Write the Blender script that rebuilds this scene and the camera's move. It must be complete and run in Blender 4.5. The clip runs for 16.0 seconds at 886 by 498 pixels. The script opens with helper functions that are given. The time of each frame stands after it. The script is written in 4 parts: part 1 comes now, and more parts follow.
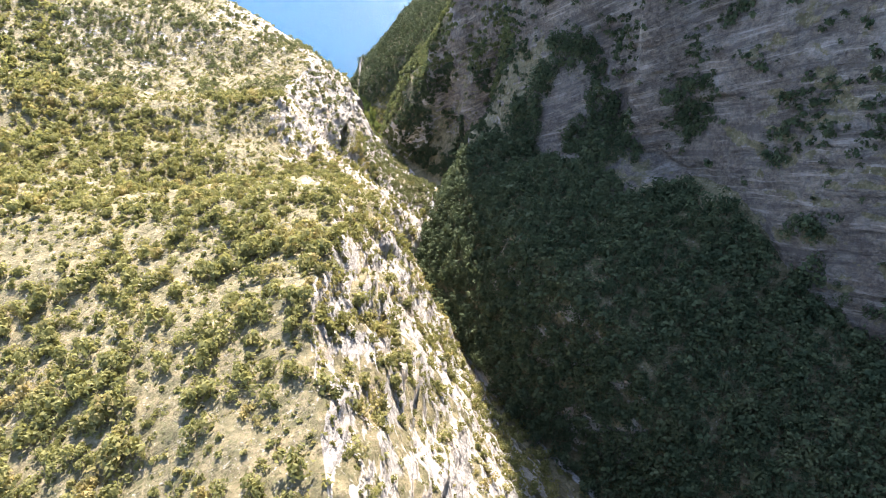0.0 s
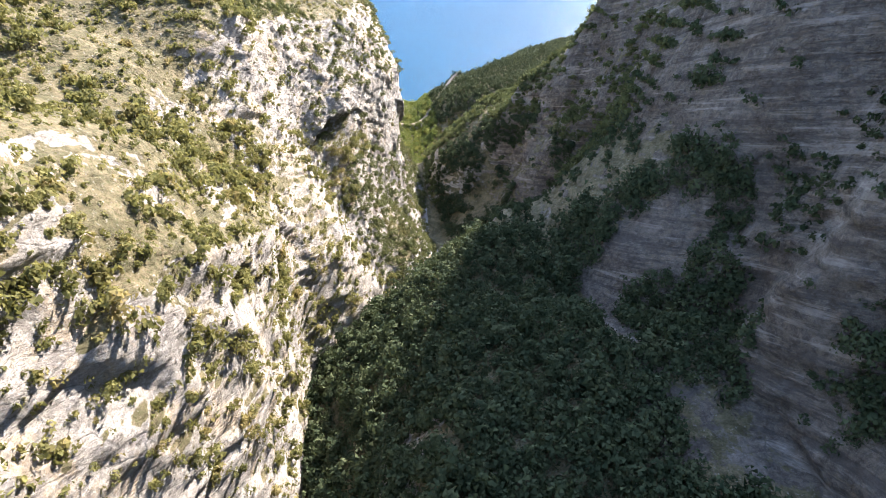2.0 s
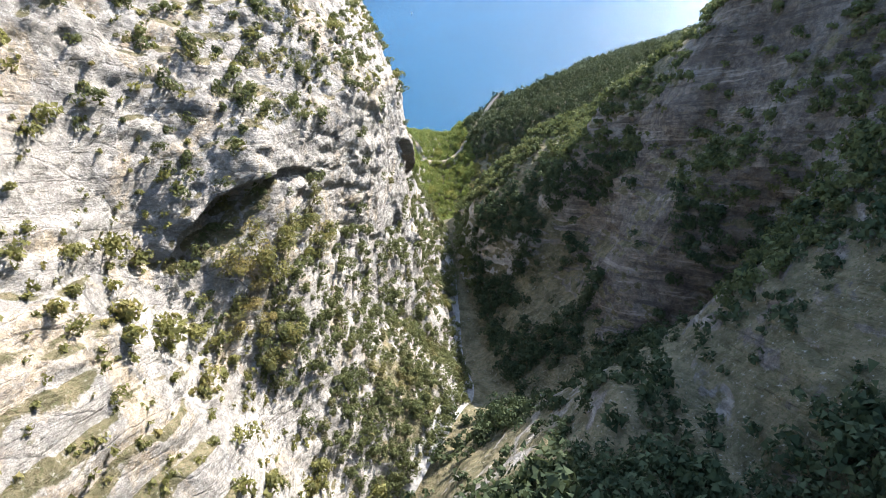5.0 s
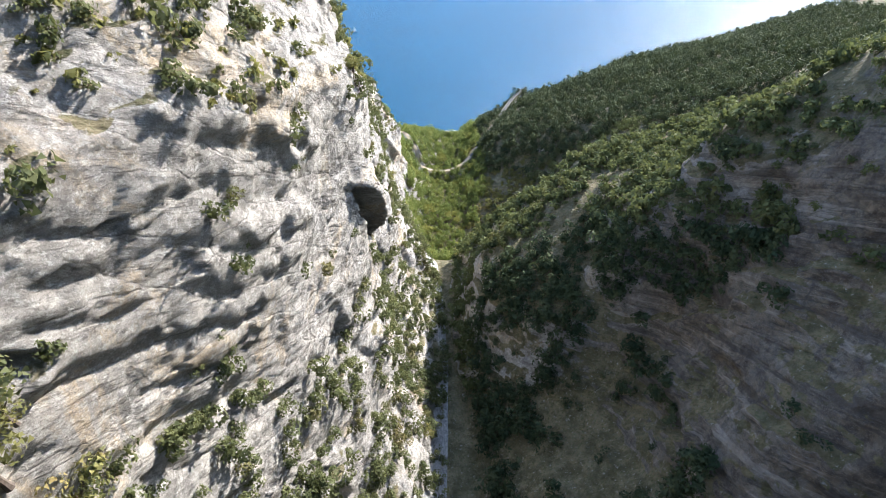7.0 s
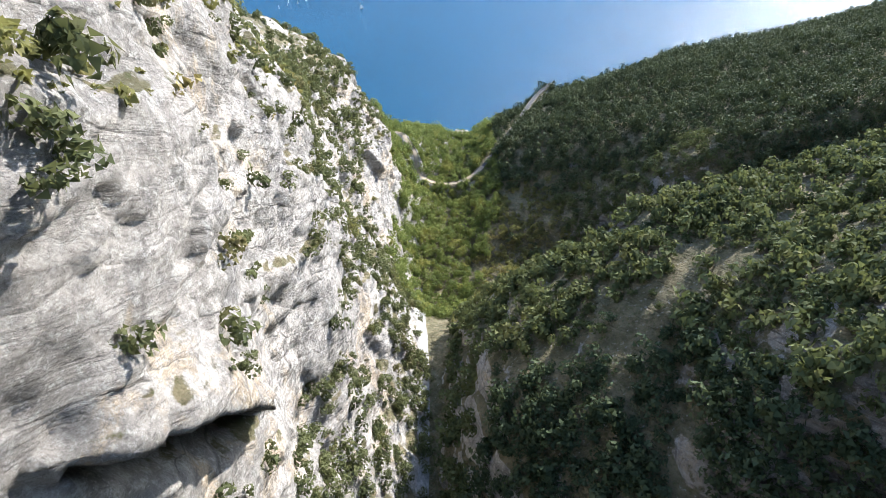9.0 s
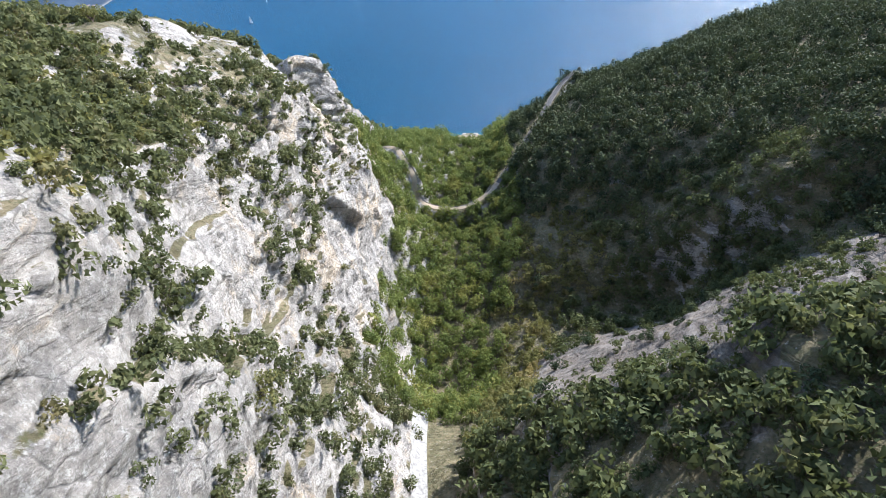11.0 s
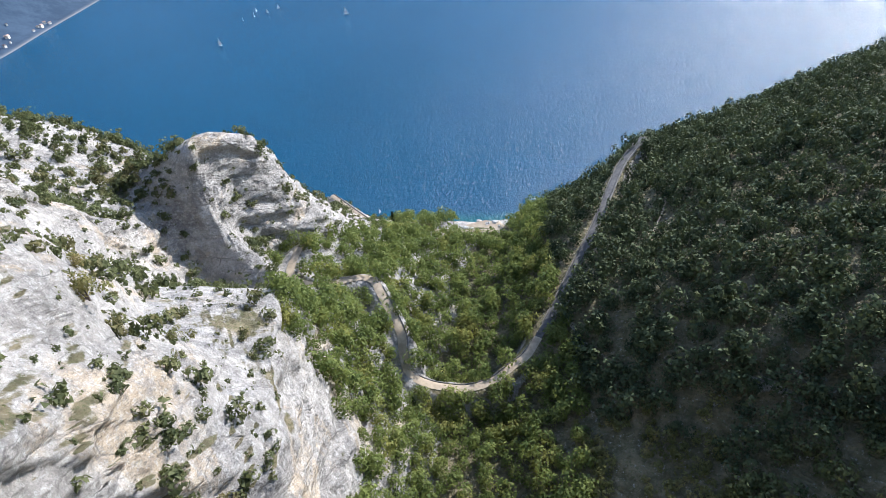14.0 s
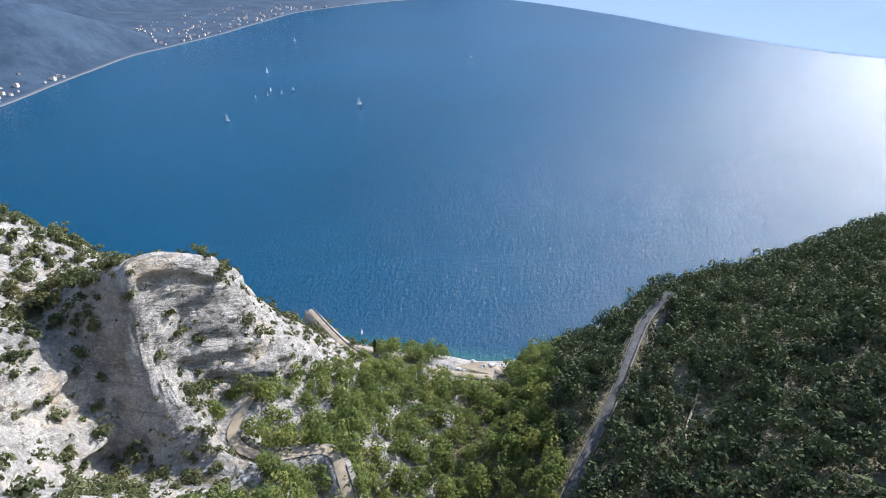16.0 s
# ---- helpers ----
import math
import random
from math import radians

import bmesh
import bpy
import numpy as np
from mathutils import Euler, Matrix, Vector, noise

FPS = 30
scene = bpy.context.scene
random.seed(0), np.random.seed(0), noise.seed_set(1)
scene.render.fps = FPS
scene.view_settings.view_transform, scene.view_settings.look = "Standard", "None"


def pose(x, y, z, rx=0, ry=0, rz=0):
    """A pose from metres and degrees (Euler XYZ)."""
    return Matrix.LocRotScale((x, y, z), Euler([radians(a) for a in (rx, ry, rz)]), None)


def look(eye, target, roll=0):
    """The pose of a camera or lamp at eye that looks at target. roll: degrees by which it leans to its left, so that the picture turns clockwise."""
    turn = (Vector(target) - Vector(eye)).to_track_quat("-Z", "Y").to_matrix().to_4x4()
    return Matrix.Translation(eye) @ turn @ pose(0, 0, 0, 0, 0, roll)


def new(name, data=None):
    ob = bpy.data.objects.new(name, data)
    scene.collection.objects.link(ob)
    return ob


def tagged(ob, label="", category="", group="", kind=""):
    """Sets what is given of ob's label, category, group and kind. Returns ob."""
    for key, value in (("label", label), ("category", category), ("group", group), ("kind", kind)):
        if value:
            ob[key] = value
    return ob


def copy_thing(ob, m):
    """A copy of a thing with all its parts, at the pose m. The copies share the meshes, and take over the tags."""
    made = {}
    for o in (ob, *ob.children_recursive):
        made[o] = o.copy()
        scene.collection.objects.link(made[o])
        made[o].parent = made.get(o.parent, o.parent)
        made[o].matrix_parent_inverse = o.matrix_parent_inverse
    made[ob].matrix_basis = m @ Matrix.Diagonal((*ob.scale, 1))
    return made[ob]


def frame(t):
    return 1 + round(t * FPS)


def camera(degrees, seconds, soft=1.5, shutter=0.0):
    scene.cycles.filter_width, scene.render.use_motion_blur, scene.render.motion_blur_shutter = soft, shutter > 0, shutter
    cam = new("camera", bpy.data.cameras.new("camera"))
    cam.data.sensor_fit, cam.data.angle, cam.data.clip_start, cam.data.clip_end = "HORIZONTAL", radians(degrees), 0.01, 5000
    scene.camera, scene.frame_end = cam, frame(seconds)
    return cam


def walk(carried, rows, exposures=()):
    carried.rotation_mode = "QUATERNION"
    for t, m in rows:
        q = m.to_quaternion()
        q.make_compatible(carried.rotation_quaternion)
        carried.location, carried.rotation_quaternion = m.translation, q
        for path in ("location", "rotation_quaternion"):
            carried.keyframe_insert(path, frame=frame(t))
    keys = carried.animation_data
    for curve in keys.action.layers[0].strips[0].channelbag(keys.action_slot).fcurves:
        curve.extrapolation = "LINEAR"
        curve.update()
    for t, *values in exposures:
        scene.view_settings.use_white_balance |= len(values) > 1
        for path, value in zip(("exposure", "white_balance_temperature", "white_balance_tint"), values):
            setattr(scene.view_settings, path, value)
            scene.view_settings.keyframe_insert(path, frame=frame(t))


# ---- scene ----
cam = camera(77.0, 16.0, soft=0.75)
# seconds, place, yaw (to the left of +y), pitch (up), roll (as look)
PATH = [
    (0, 2.24, 25.74, 172.59, 1.29, -42.47, -31.96),
    (0.5, 7.31, 38.99, 161.46, 1.69, -40.03, -24.68),
    (1, 12.03, 52.15, 152.15, 1.49, -40.39, -16.36),
    (1.5, 16.65, 65.11, 144.55, 2.15, -40.02, -8.58),
    (2, 19.71, 78.44, 137.83, 3.79, -37.60, -5.21),
    (2.5, 21.56, 91.50, 131.73, 4.73, -36.15, -3.63),
    (3, 22.91, 104.11, 126.34, 6.39, -34.59, -3.57),
    (3.2, 23.32, 108.65, 124.34, 6.63, -34.26, -3.45),
    (5.3, 17.88, 151.34, 110.36, 9.44, -34.89, -10.06),
    (5.5, 17.39, 156.54, 108.92, 9.54, -35.15, -10.15),
    (6, 16.51, 168.66, 105.27, 9.66, -35.45, -8.98),
    (6.5, 15.88, 179.72, 102.01, 9.68, -35.93, -7.23),
    (7, 15.12, 190.34, 98.57, 9.53, -35.97, -5.62),
    (7.5, 14.44, 200.49, 95.38, 9.50, -36.11, -4.33),
    (8, 13.61, 210.31, 92.22, 9.73, -36.13, -3.79),
    (8.5, 12.74, 219.62, 89.34, 10.07, -36.58, -3.29),
    (8.7, 12.57, 223.06, 88.33, 10.44, -36.97, -3.40),
    (10.8, 11.43, 253.58, 80.17, 14.12, -38.39, -8.97),
    (11, 10.22, 258.39, 78.71, 14.04, -38.72, -9.08),
    (11.5, 7.71, 269.29, 75.33, 14.58, -38.95, -9.91),
    (12, 5.63, 279.32, 72.58, 14.97, -39.44, -10.99),
    (12.5, 4.20, 288.48, 70.70, 15.07, -40.18, -11.56),
    (13, 3.06, 296.81, 69.26, 15.41, -39.60, -12.21),
    (13.5, 1.78, 304.13, 68.43, 14.84, -38.03, -10.67),
    (14, 0.52, 311.27, 68.30, 14.15, -37.71, -8.65),
    (14.5, -0.56, 317.09, 68.41, 14.01, -37.99, -6.81),
    (15, -1.67, 321.80, 68.65, 13.26, -36.27, -4.45),
    (15.5, -2.86, 325.10, 68.46, 11.72, -32.98, -2.05),
    (16, -3.03, 327.64, 68.24, 12.21, -29.40, -1.04),
]


def flown(x, y, z, yaw, pitch, roll):
    return pose(x, y, z, 90, 0, yaw) @ pose(0, 0, 0, pitch) @ pose(0, 0, 0, 0, 0, roll)


# the clip's camera shuts down as more of the bright lake comes into view
EXPOSURES = [(0.0, 2.5, 7000, 16), (1.5, 2.3, 6950, 16), (3.0, 2.1, 6750, 14), (5.5, 1.95, 6450, 10), (8.5, 1.68, 6300, 10), (11.0, 1.32, 6050, 11), (13.0, 1.2, 6000, 11), (16.0, 1.0, 6100, 11)]
walk(cam, [(t, flown(*row)) for t, *row in PATH], EXPOSURES)

# ---- sky, sun, exposure ----
SUN_TURN, SUN_UP = 35.5, 31.5  # degrees to the right of +y, and above the horizon
world = bpy.data.worlds.new("sky")
scene.world = world
world.use_nodes = True
sky = world.node_tree.nodes.new("ShaderNodeTexSky")
sky.sky_type, sky.sun_disc = "NISHITA", False
sky.sun_elevation, sky.sun_rotation = radians(SUN_UP), radians(SUN_TURN)
sky.air_density, sky.dust_density, sky.ozone_density, sky.altitude = 1.0, 0.6, 1.6, 200
world.node_tree.links.new(sky.outputs[0], world.node_tree.nodes["Background"].inputs[0])
world.node_tree.nodes["Background"].inputs[1].default_value = 0.17
sun = new("sun", bpy.data.lights.new("sun", "SUN"))
sun.data.energy, sun.data.angle, sun.data.color = 4.2, radians(0.6), (1.0, 0.955, 0.90)
sun.matrix_world = look((0, 0, 0), (-math.sin(radians(SUN_TURN)), -math.cos(radians(SUN_TURN)), -math.tan(radians(SUN_UP))))


# ---- noise on arrays of places ----
def lattice(ix, iy, iz, seed):
    h = (ix * 374761393 + iy * 668265263 + iz * 2147483647 + seed * 974711) & 0xFFFFFFFF
    h = ((h ^ (h >> 13)) * 1274126177) & 0xFFFFFFFF
    h = ((h ^ (h >> 16)) * 2246822519) & 0xFFFFFFFF
    return ((h ^ (h >> 15)) & 0xFFFFFF) / float(0xFFFFFF) * 2 - 1


def soft_noise(p, size, seed=0):
    """Smooth noise from -1 to 1 with lumps of about that size."""
    q = np.asarray(p, float) / size
    i = np.floor(q).astype(np.int64)
    f = q - i
    f = f * f * f * (f * (f * 6 - 15) + 10)
    total = 0.0
    for a in (0, 1):
        wx = f[..., 0] if a else 1 - f[..., 0]
        for b in (0, 1):
            wy = f[..., 1] if b else 1 - f[..., 1]
            for c in (0, 1):
                wz = f[..., 2] if c else 1 - f[..., 2]
                total = total + wx * wy * wz * lattice(i[..., 0] + a, i[..., 1] + b, i[..., 2] + c, seed)
    return total


def rough_noise(p, size, octaves=4, seed=0, gain=0.5):
    total, weight, sum_w = 0.0, 1.0, 0.0
    for k in range(octaves):
        total = total + weight * soft_noise(np.asarray(p) + 17.3 * k, size / 2**k, seed + k)
        sum_w, weight = sum_w + weight, weight * gain
    return total / sum_w


def facets(p, size, seed=0, stretch=(1, 1, 1)):
    """Broken rock: every block of about that size gets its own height and tilt; from about -1 to 1."""
    q = np.asarray(p, float) / size / np.array(stretch)
    i = np.floor(q).astype(np.int64)
    best = np.full(q.shape[:-1], 1e9)
    value = np.zeros(q.shape[:-1])
    for a in (-1, 0, 1):
        for b in (-1, 0, 1):
            for c in (-1, 0, 1):
                k = (i[..., 0] + a, i[..., 1] + b, i[..., 2] + c)
                r = [lattice(*k, seed + n) for n in range(3)]
                off = [q[..., n] - k[n] - 0.5 - 0.45 * r[n] for n in range(3)]
                d = off[0] ** 2 + off[1] ** 2 + off[2] ** 2
                near = d < best
                best = np.where(near, d, best)
                tilt = 0.55 * r[2] + 0.9 * (off[0] * r[1] + off[1] * r[0] + off[2] * (r[0] - r[1]))
                value = np.where(near, tilt, value)
    return value


# ---- the gorge: cross-sections from its left heights to its right heights ----
SECTIONS = []


def section(y, *xz):
    """x and z, by turns, of: far left, left upper, left shoulder, cliff rim, cliff middle, cliff foot, bank, stream,
    bank, right bench outside, bench inside, wall top, far right."""
    SECTIONS.append((y, np.array(xz, float).reshape(-1, 2)))


# far right heights up to y 245 are unseen, raised to shade the hill
section(-60, -150.1, 199, -70.1, 164, -40, 149.1, -20, 137.3, -4.8, 109.4, 10.5, 84.4, 20.8, 65.3, 27.1, 62.2, 33.5, 65, 46.8, 73.8, 62, 83.7, 82.2, 133.7, 152.2, 258.7)
section(0, -150.1, 195.4, -74.3, 152.9, -44.3, 141.9, -20, 131.3, -8.2, 109.4, 6.8, 80.9, 15.2, 62.8, 20.9, 59.5, 27.3, 61.6, 42.8, 66.1, 61.1, 78.9, 82.5, 137.7, 152.5, 260.2)
section(20, -150.1, 193.7, -75.1, 150.8, -45.1, 139.9, -20.1, 130.2, -9.9, 109.4, 4.5, 79.5, 11.9, 61.4, 17.3, 58.1, 23.7, 59.9, 40.2, 64.6, 60.6, 76.4, 82.7, 138.4, 152.7, 260.4)
section(38, -150.2, 192.1, -75.2, 150.6, -43.6, 139, -19.1, 130.7, -12.5, 110.5, -0.1, 78.2, 6.3, 59.3, 11.3, 56.6, 17.4, 57.3, 31.7, 64.4, 58.2, 72.5, 79.5, 134.1, 152.9, 260.3)
section(55, -150.2, 190.4, -75.2, 150.4, -42.2, 138.5, -17.4, 131.2, -14.3, 111.6, -5.4, 77.6, 0.2, 57.4, 4.5, 55.1, 10, 55.7, 22.6, 64.1, 55.4, 69.8, 75.5, 126, 153.2, 260.2)
section(65, -150.2, 189, -77.7, 150.5, -42.2, 138.2, -16.6, 131.2, -13.6, 110.1, -7.5, 78.8, -2.3, 56.8, 1.5, 54.6, 6.4, 55.6, 20.3, 67.8, 54.6, 70, 74.5, 116.6, 153.4, 259.2)
section(75, -150.2, 188.1, -80.1, 151, -42.2, 137.7, -14.9, 131.4, -12.2, 108.1, -9, 79.9, -4.5, 56.5, -1.3, 54.1, 3.1, 55.6, 19, 73.7, 54.7, 70.9, 74.3, 109.6, 153.6, 258.2)
section(86, -150.3, 192.1, -80.1, 154.2, -41.9, 138.1, -13, 127.8, -11.1, 107.5, -10.6, 80.1, -7.5, 56.6, -4.5, 53.6, -1, 55.5, 18.5, 79, 56, 74.4, 74.9, 109.8, 153.6, 259.3)
section(97, -150.3, 197.7, -80.1, 157.7, -41.5, 138.6, -11.4, 123.7, -10.3, 107.6, -11.1, 80.3, -9.9, 56.6, -7, 53.1, -4.2, 55.6, 17.9, 81.9, 58.2, 76.6, 75.7, 110, 153.6, 260.5)
section(108, -150.4, 200, -80.2, 158.5, -42.3, 137.9, -11.9, 122.7, -8.7, 108.8, -9.7, 80.5, -10.8, 56, -8.4, 52.3, -5.6, 55.7, 16.5, 80.6, 57.6, 74.1, 73.8, 108.6, 153.1, 261)
section(120, -150.6, 202.3, -80.4, 159, -44.5, 135.9, -15.8, 120.3, -6.9, 106.6, -7.7, 80.1, -9.7, 55.3, -9.6, 51.1, -6.3, 54.8, 16.6, 79.3, 55.9, 73.1, 71.2, 106.2, 152.2, 261.9)
section(129, -150.8, 205.7, -80.7, 159.9, -46.1, 133.3, -15.5, 114.6, -7.8, 101.2, -8.8, 82.1, -10.8, 55.1, -11.6, 50, -7.5, 53.5, 18.1, 77.1, 55.1, 73.9, 65, 109.8, 151, 262.8)
section(138, -151, 208.9, -81, 160.4, -48.3, 130.7, -16, 109.1, -7.5, 96.2, -9.8, 83.8, -11.8, 54.8, -13.5, 49.1, -9.2, 52.8, 17.2, 75.5, 57.8, 73.5, 71.4, 107.5, 150.8, 263.3)
section(150, -151.4, 210.6, -81.4, 160.2, -51.5, 133.2, -23.8, 115.2, -11.2, 92.6, -10.9, 77.6, -12.9, 56.3, -14.7, 48.3, -9.9, 52.6, 16.8, 71.8, 39.2, 68.1, 63.9, 86.1, 151.3, 263.5)
section(158, -151.6, 211.6, -84.5, 162.3, -51.2, 131.6, -23.5, 114.2, -12.7, 93.2, -8.4, 75.6, -10.4, 55.6, -11.9, 47.3, -7.7, 52.6, 18.6, 71, 37.4, 68.5, 60.4, 90.3, 151, 269.5)
section(165, -150.9, 214.2, -86, 166, -49.2, 131.6, -20.8, 115.4, -13, 93.9, -6.8, 73.6, -6.7, 54.5, -7.8, 46.6, -4, 52.6, 21.2, 70.8, 37.3, 68.7, 58.2, 91.4, 150.6, 277)
section(172, -150, 216.9, -85, 168, -46.7, 132, -17.3, 115.5, -13.5, 90.4, -6.6, 70.5, -4, 53.5, -3.9, 46.4, 0.4, 51.2, 24.4, 69.4, 36, 68, 56.7, 89.2, 150.3, 281.6)
section(180, -150, 218, -85, 168, -45, 130, -16, 112, -13.5, 88, -8.2, 67.5, -3.6, 53, 0.2, 46.1, 5.3, 49, 27, 68.6, 34.9, 66.3, 54.8, 86.3, 149.9, 286.9)
section(188, -150, 219, -85, 169, -43.7, 128.9, -15.5, 110.5, -11, 91, -7.4, 72, -2.6, 54.5, 3.9, 45.4, 8.9, 47.3, 27.8, 63.7, 35.9, 65, 54.5, 85.3, 149.5, 292)
section(196, -150, 220, -85, 170, -42, 128, -15, 109, -5.8, 91.5, -6.6, 75.5, -3, 56.2, 6.6, 44.1, 11.7, 44.9, 28.4, 55.5, 38.4, 61.5, 54.5, 84.3, 149.2, 278)
section(208, -150, 222, -80, 168, -36, 126, -9, 104, -3, 89.5, -5.0, 72.6, -4.2, 54.6, 8.4, 36.2, 14.5, 34.5, 32.4, 40.5, 47.5, 45.5, 57.4, 82, 148.8, 264)
section(215, -150, 223.5, -80, 169.7, -32.9, 127, -7, 103.5, -0.5, 88.9, -4.2, 66.4, -3.6, 49.4, 7.4, 32.1, 13.2, 31.6, 31.8, 41.4, 41.2, 51.8, 53.1, 76.2, 148.8, 258)
section(222, -150, 225, -80, 172, -30, 128, -6, 103, 0.5, 87.1, -3.1, 60.6, -2.9, 42.8, 6, 29.2, 11.1, 29.6, 30.5, 42.7, 37.4, 56.7, 49.3, 70.4, 148.9, 262)
section(229, -150, 226.9, -80, 173.3, -27.2, 127.1, -6, 101.8, 0.8, 85.8, -2.5, 59.7, -0.9, 42.5, 4.9, 27.5, 10.2, 26.3, 29.3, 39.5, 37.1, 54.2, 48.6, 69.1, 148.9, 298)
section(236, -150, 228, -80, 174, -25, 126, -6, 100, 1.1, 83.5, -1.6, 58.1, -0.9, 42, 4.3, 26.7, 9.1, 24.7, 27.8, 36.5, 36.4, 50.7, 45, 70.4, 148.6, 292)
section(245, -150, 225.5, -80, 173.4, -22.9, 125.5, -6, 97.2, -0.5, 79.3, -3, 53.2, -2.3, 37.1, 3.5, 26.1, 6.8, 25.3, 21.1, 34.7, 32.9, 44.3, 43.4, 70.1, 148.3, 210)
section(253, -150, 220, -80, 172, -22, 125, -6, 94, -4.3, 73.9, -5.8, 48.8, -1.7, 34.1, 3, 25.6, 4.9, 26, 13.5, 36.6, 25.4, 45.6, 39.7, 70.4, 147.9, 138)
section(262, -150, 190.4, -80, 154.8, -24.1, 114.9, -9.2, 88.8, -6, 70.7, -4.4, 48.4, -3, 34.1, 1.7, 25.3, 3.5, 26, 10.2, 39, 25.5, 48.9, 43.8, 66.3, 148, 97)
section(270, -150, 150, -80, 130, -28, 102, -14, 84, -8, 68.7, -7, 48, -4.6, 34.1, 0.4, 25.1, 2.4, 25.8, 9.5, 38.9, 26, 50.6, 47.5, 62.4, 148.2, 88)
section(279, -150.9, 97.5, -80.9, 99, -38.7, 88.9, -20.6, 77, -11.6, 66.3, -9.6, 47.3, -4.8, 33.6, -1.6, 23.9, 1.4, 24.6, 9.8, 38.2, 25.9, 49.6, 49.9, 59.2, 148.6, 82.2)
section(288, -151.6, 59.3, -81.7, 74.4, -46.8, 80.1, -26, 73.3, -16, 63.2, -12, 46, -7, 31.9, -3.8, 21.8, 0.3, 22.4, 10.6, 36.2, 25.6, 47.2, 50.9, 57.5, 148.9, 78.9)
section(300, -151.5, 49.7, -81.5, 64, -46.5, 70.9, -27.6, 67.4, -18.8, 58.6, -14.6, 42.4, -13.3, 27, -7.2, 13.8, -1.6, 14.2, 9.5, 21.6, 28, 30.6, 50.1, 48.2, 149.4, 75.2)
section(312, -151.4, 40.1, -81.4, 58.5, -51.3, 66.7, -29.8, 64.8, -19.7, 56.2, -16.4, 40, -13.2, 21.7, -10.9, 4.6, -1.8, 3.4, 10.6, 11.5, 27.5, 22.1, 49.1, 36.2, 149.6, 71.8)
section(328, -151.2, 30.5, -81.2, 51, -51.1, 59.6, -29.2, 57.1, -21.5, 46.3, -16.2, 37.2, -16.9, 20, -12.6, 6.9, -2.3, 4.4, 11.3, 6.4, 30.5, 9.3, 48.2, 25.1, 149.6, 69)
section(337, -151.2, 38.9, -83.9, 51.3, -55.3, 55.1, -37.9, 54.2, -29.6, 41, -20.4, 36.8, -17.3, 17.6, -12.3, 7.2, -3.8, 5.2, 9.9, 9.4, 29.4, 17.8, 44.7, 30.6, 149.2, 66.8)
section(345, -151.1, 45.8, -86.1, 51.4, -60.8, 49.6, -46.2, 48.9, -37.2, 36.5, -24, 36.5, -19.8, 15.7, -12.9, 7.5, -5.3, 6, 8.5, 10.6, 29.1, 19.4, 43.7, 29.6, 149.3, 63.1)
section(358, -151.1, 45.8, -86.1, 47.2, -66.9, 44, -48.4, 36.1, -43.4, 22.5, -26, 22.4, -20.2, 15.9, -15.7, 7.3, -6.4, 5.1, 6.8, 13.2, 20.6, 19.6, 43.7, 28.8, 149.3, 57.7)
section(368, -151.1, 44.7, -86.2, 46.9, -69.6, 43, -57.9, 35.4, -43.9, 40.6, -39.3, 21.4, -24.4, 15.8, -18.5, 8.1, -7.1, 6.6, 4.4, 14.3, 21.3, 21.6, 45.4, 26.8, 149.3, 53)
section(376, -150.6, 38.3, -85.6, 42.3, -69.2, 39.6, -57.7, 32.5, -41.2, 36.8, -34.5, 17.8, -23.3, 13, -16, 7.2, -6.7, 6.8, 3.3, 13, 22.3, 21.5, 45.5, 26.8, 149.6, 48.4)
section(390, -150.5, 16.3, -85.6, 22.2, -68.9, 23.9, -56.6, 22.8, -43.4, 19.8, -34, 9.7, -23, 7.6, -15.1, 5.9, -8.4, 4.8, 1.4, 11, 20.5, 19.4, 47.4, 26.1, 149.5, 44.3)
section(402, -150, -2, -85, 2, -62, 7, -45, 5, -38, 4, -30, 3.4, -22, 3, -14, 2, -8, 2, 2, 8, 22, 15, 50, 24, 150, 42)
section(410, -150, 2, -85, 2, -62, 2, -45, -2.5, -38, -2, -30, -2, -22, -2, -14, -2, -8, -1, 2, 3, 22, 12, 52, 22, 150, 40)
section(425, -150, -8, -85, -7, -62, -7, -45, -7, -38, -7, -30, -7, -22, -7, -14, -7, -6, -6, 6, -3, 24, 7, 56, 19, 150, 36)
section(445, -150, -9, -85, -9, -62, -9, -45, -9, -38, -9, -30, -9, -22, -9, -10, -9, 0, -8, 20, -6, 38, 1, 65, 13, 150, 32)
section(470, -150, -9, -85, -9, -62, -9, -45, -9, -38, -9, -30, -9, -20, -9, -8, -9, 6, -9, 30, -8, 52, -5, 80, 4, 150, 26)
section(500, -150, -9, -85, -9, -62, -9, -45, -9, -38, -9, -30, -9, -20, -9, -6, -9, 10, -9, 40, -9, 64, -8, 95, -6, 150, 12)
section(540, -150, -9, -85, -9, -62, -9, -45, -9, -38, -9, -30, -9, -20, -9, -4, -9, 14, -9, 45, -9, 72, -9, 105, -9, 150, -7)

COLUMNS = (30, 48, 60, 80, 96, 64, 12, 10, 52, 50, 72, 52)
ROWS_Y = np.concatenate([np.arange(-60, 40, 2.0), np.arange(40, 180, 0.8), np.arange(180, 262, 0.36), np.arange(262, 350, 0.42), np.arange(350, 415, 0.55), np.arange(415, 541, 2.5)])


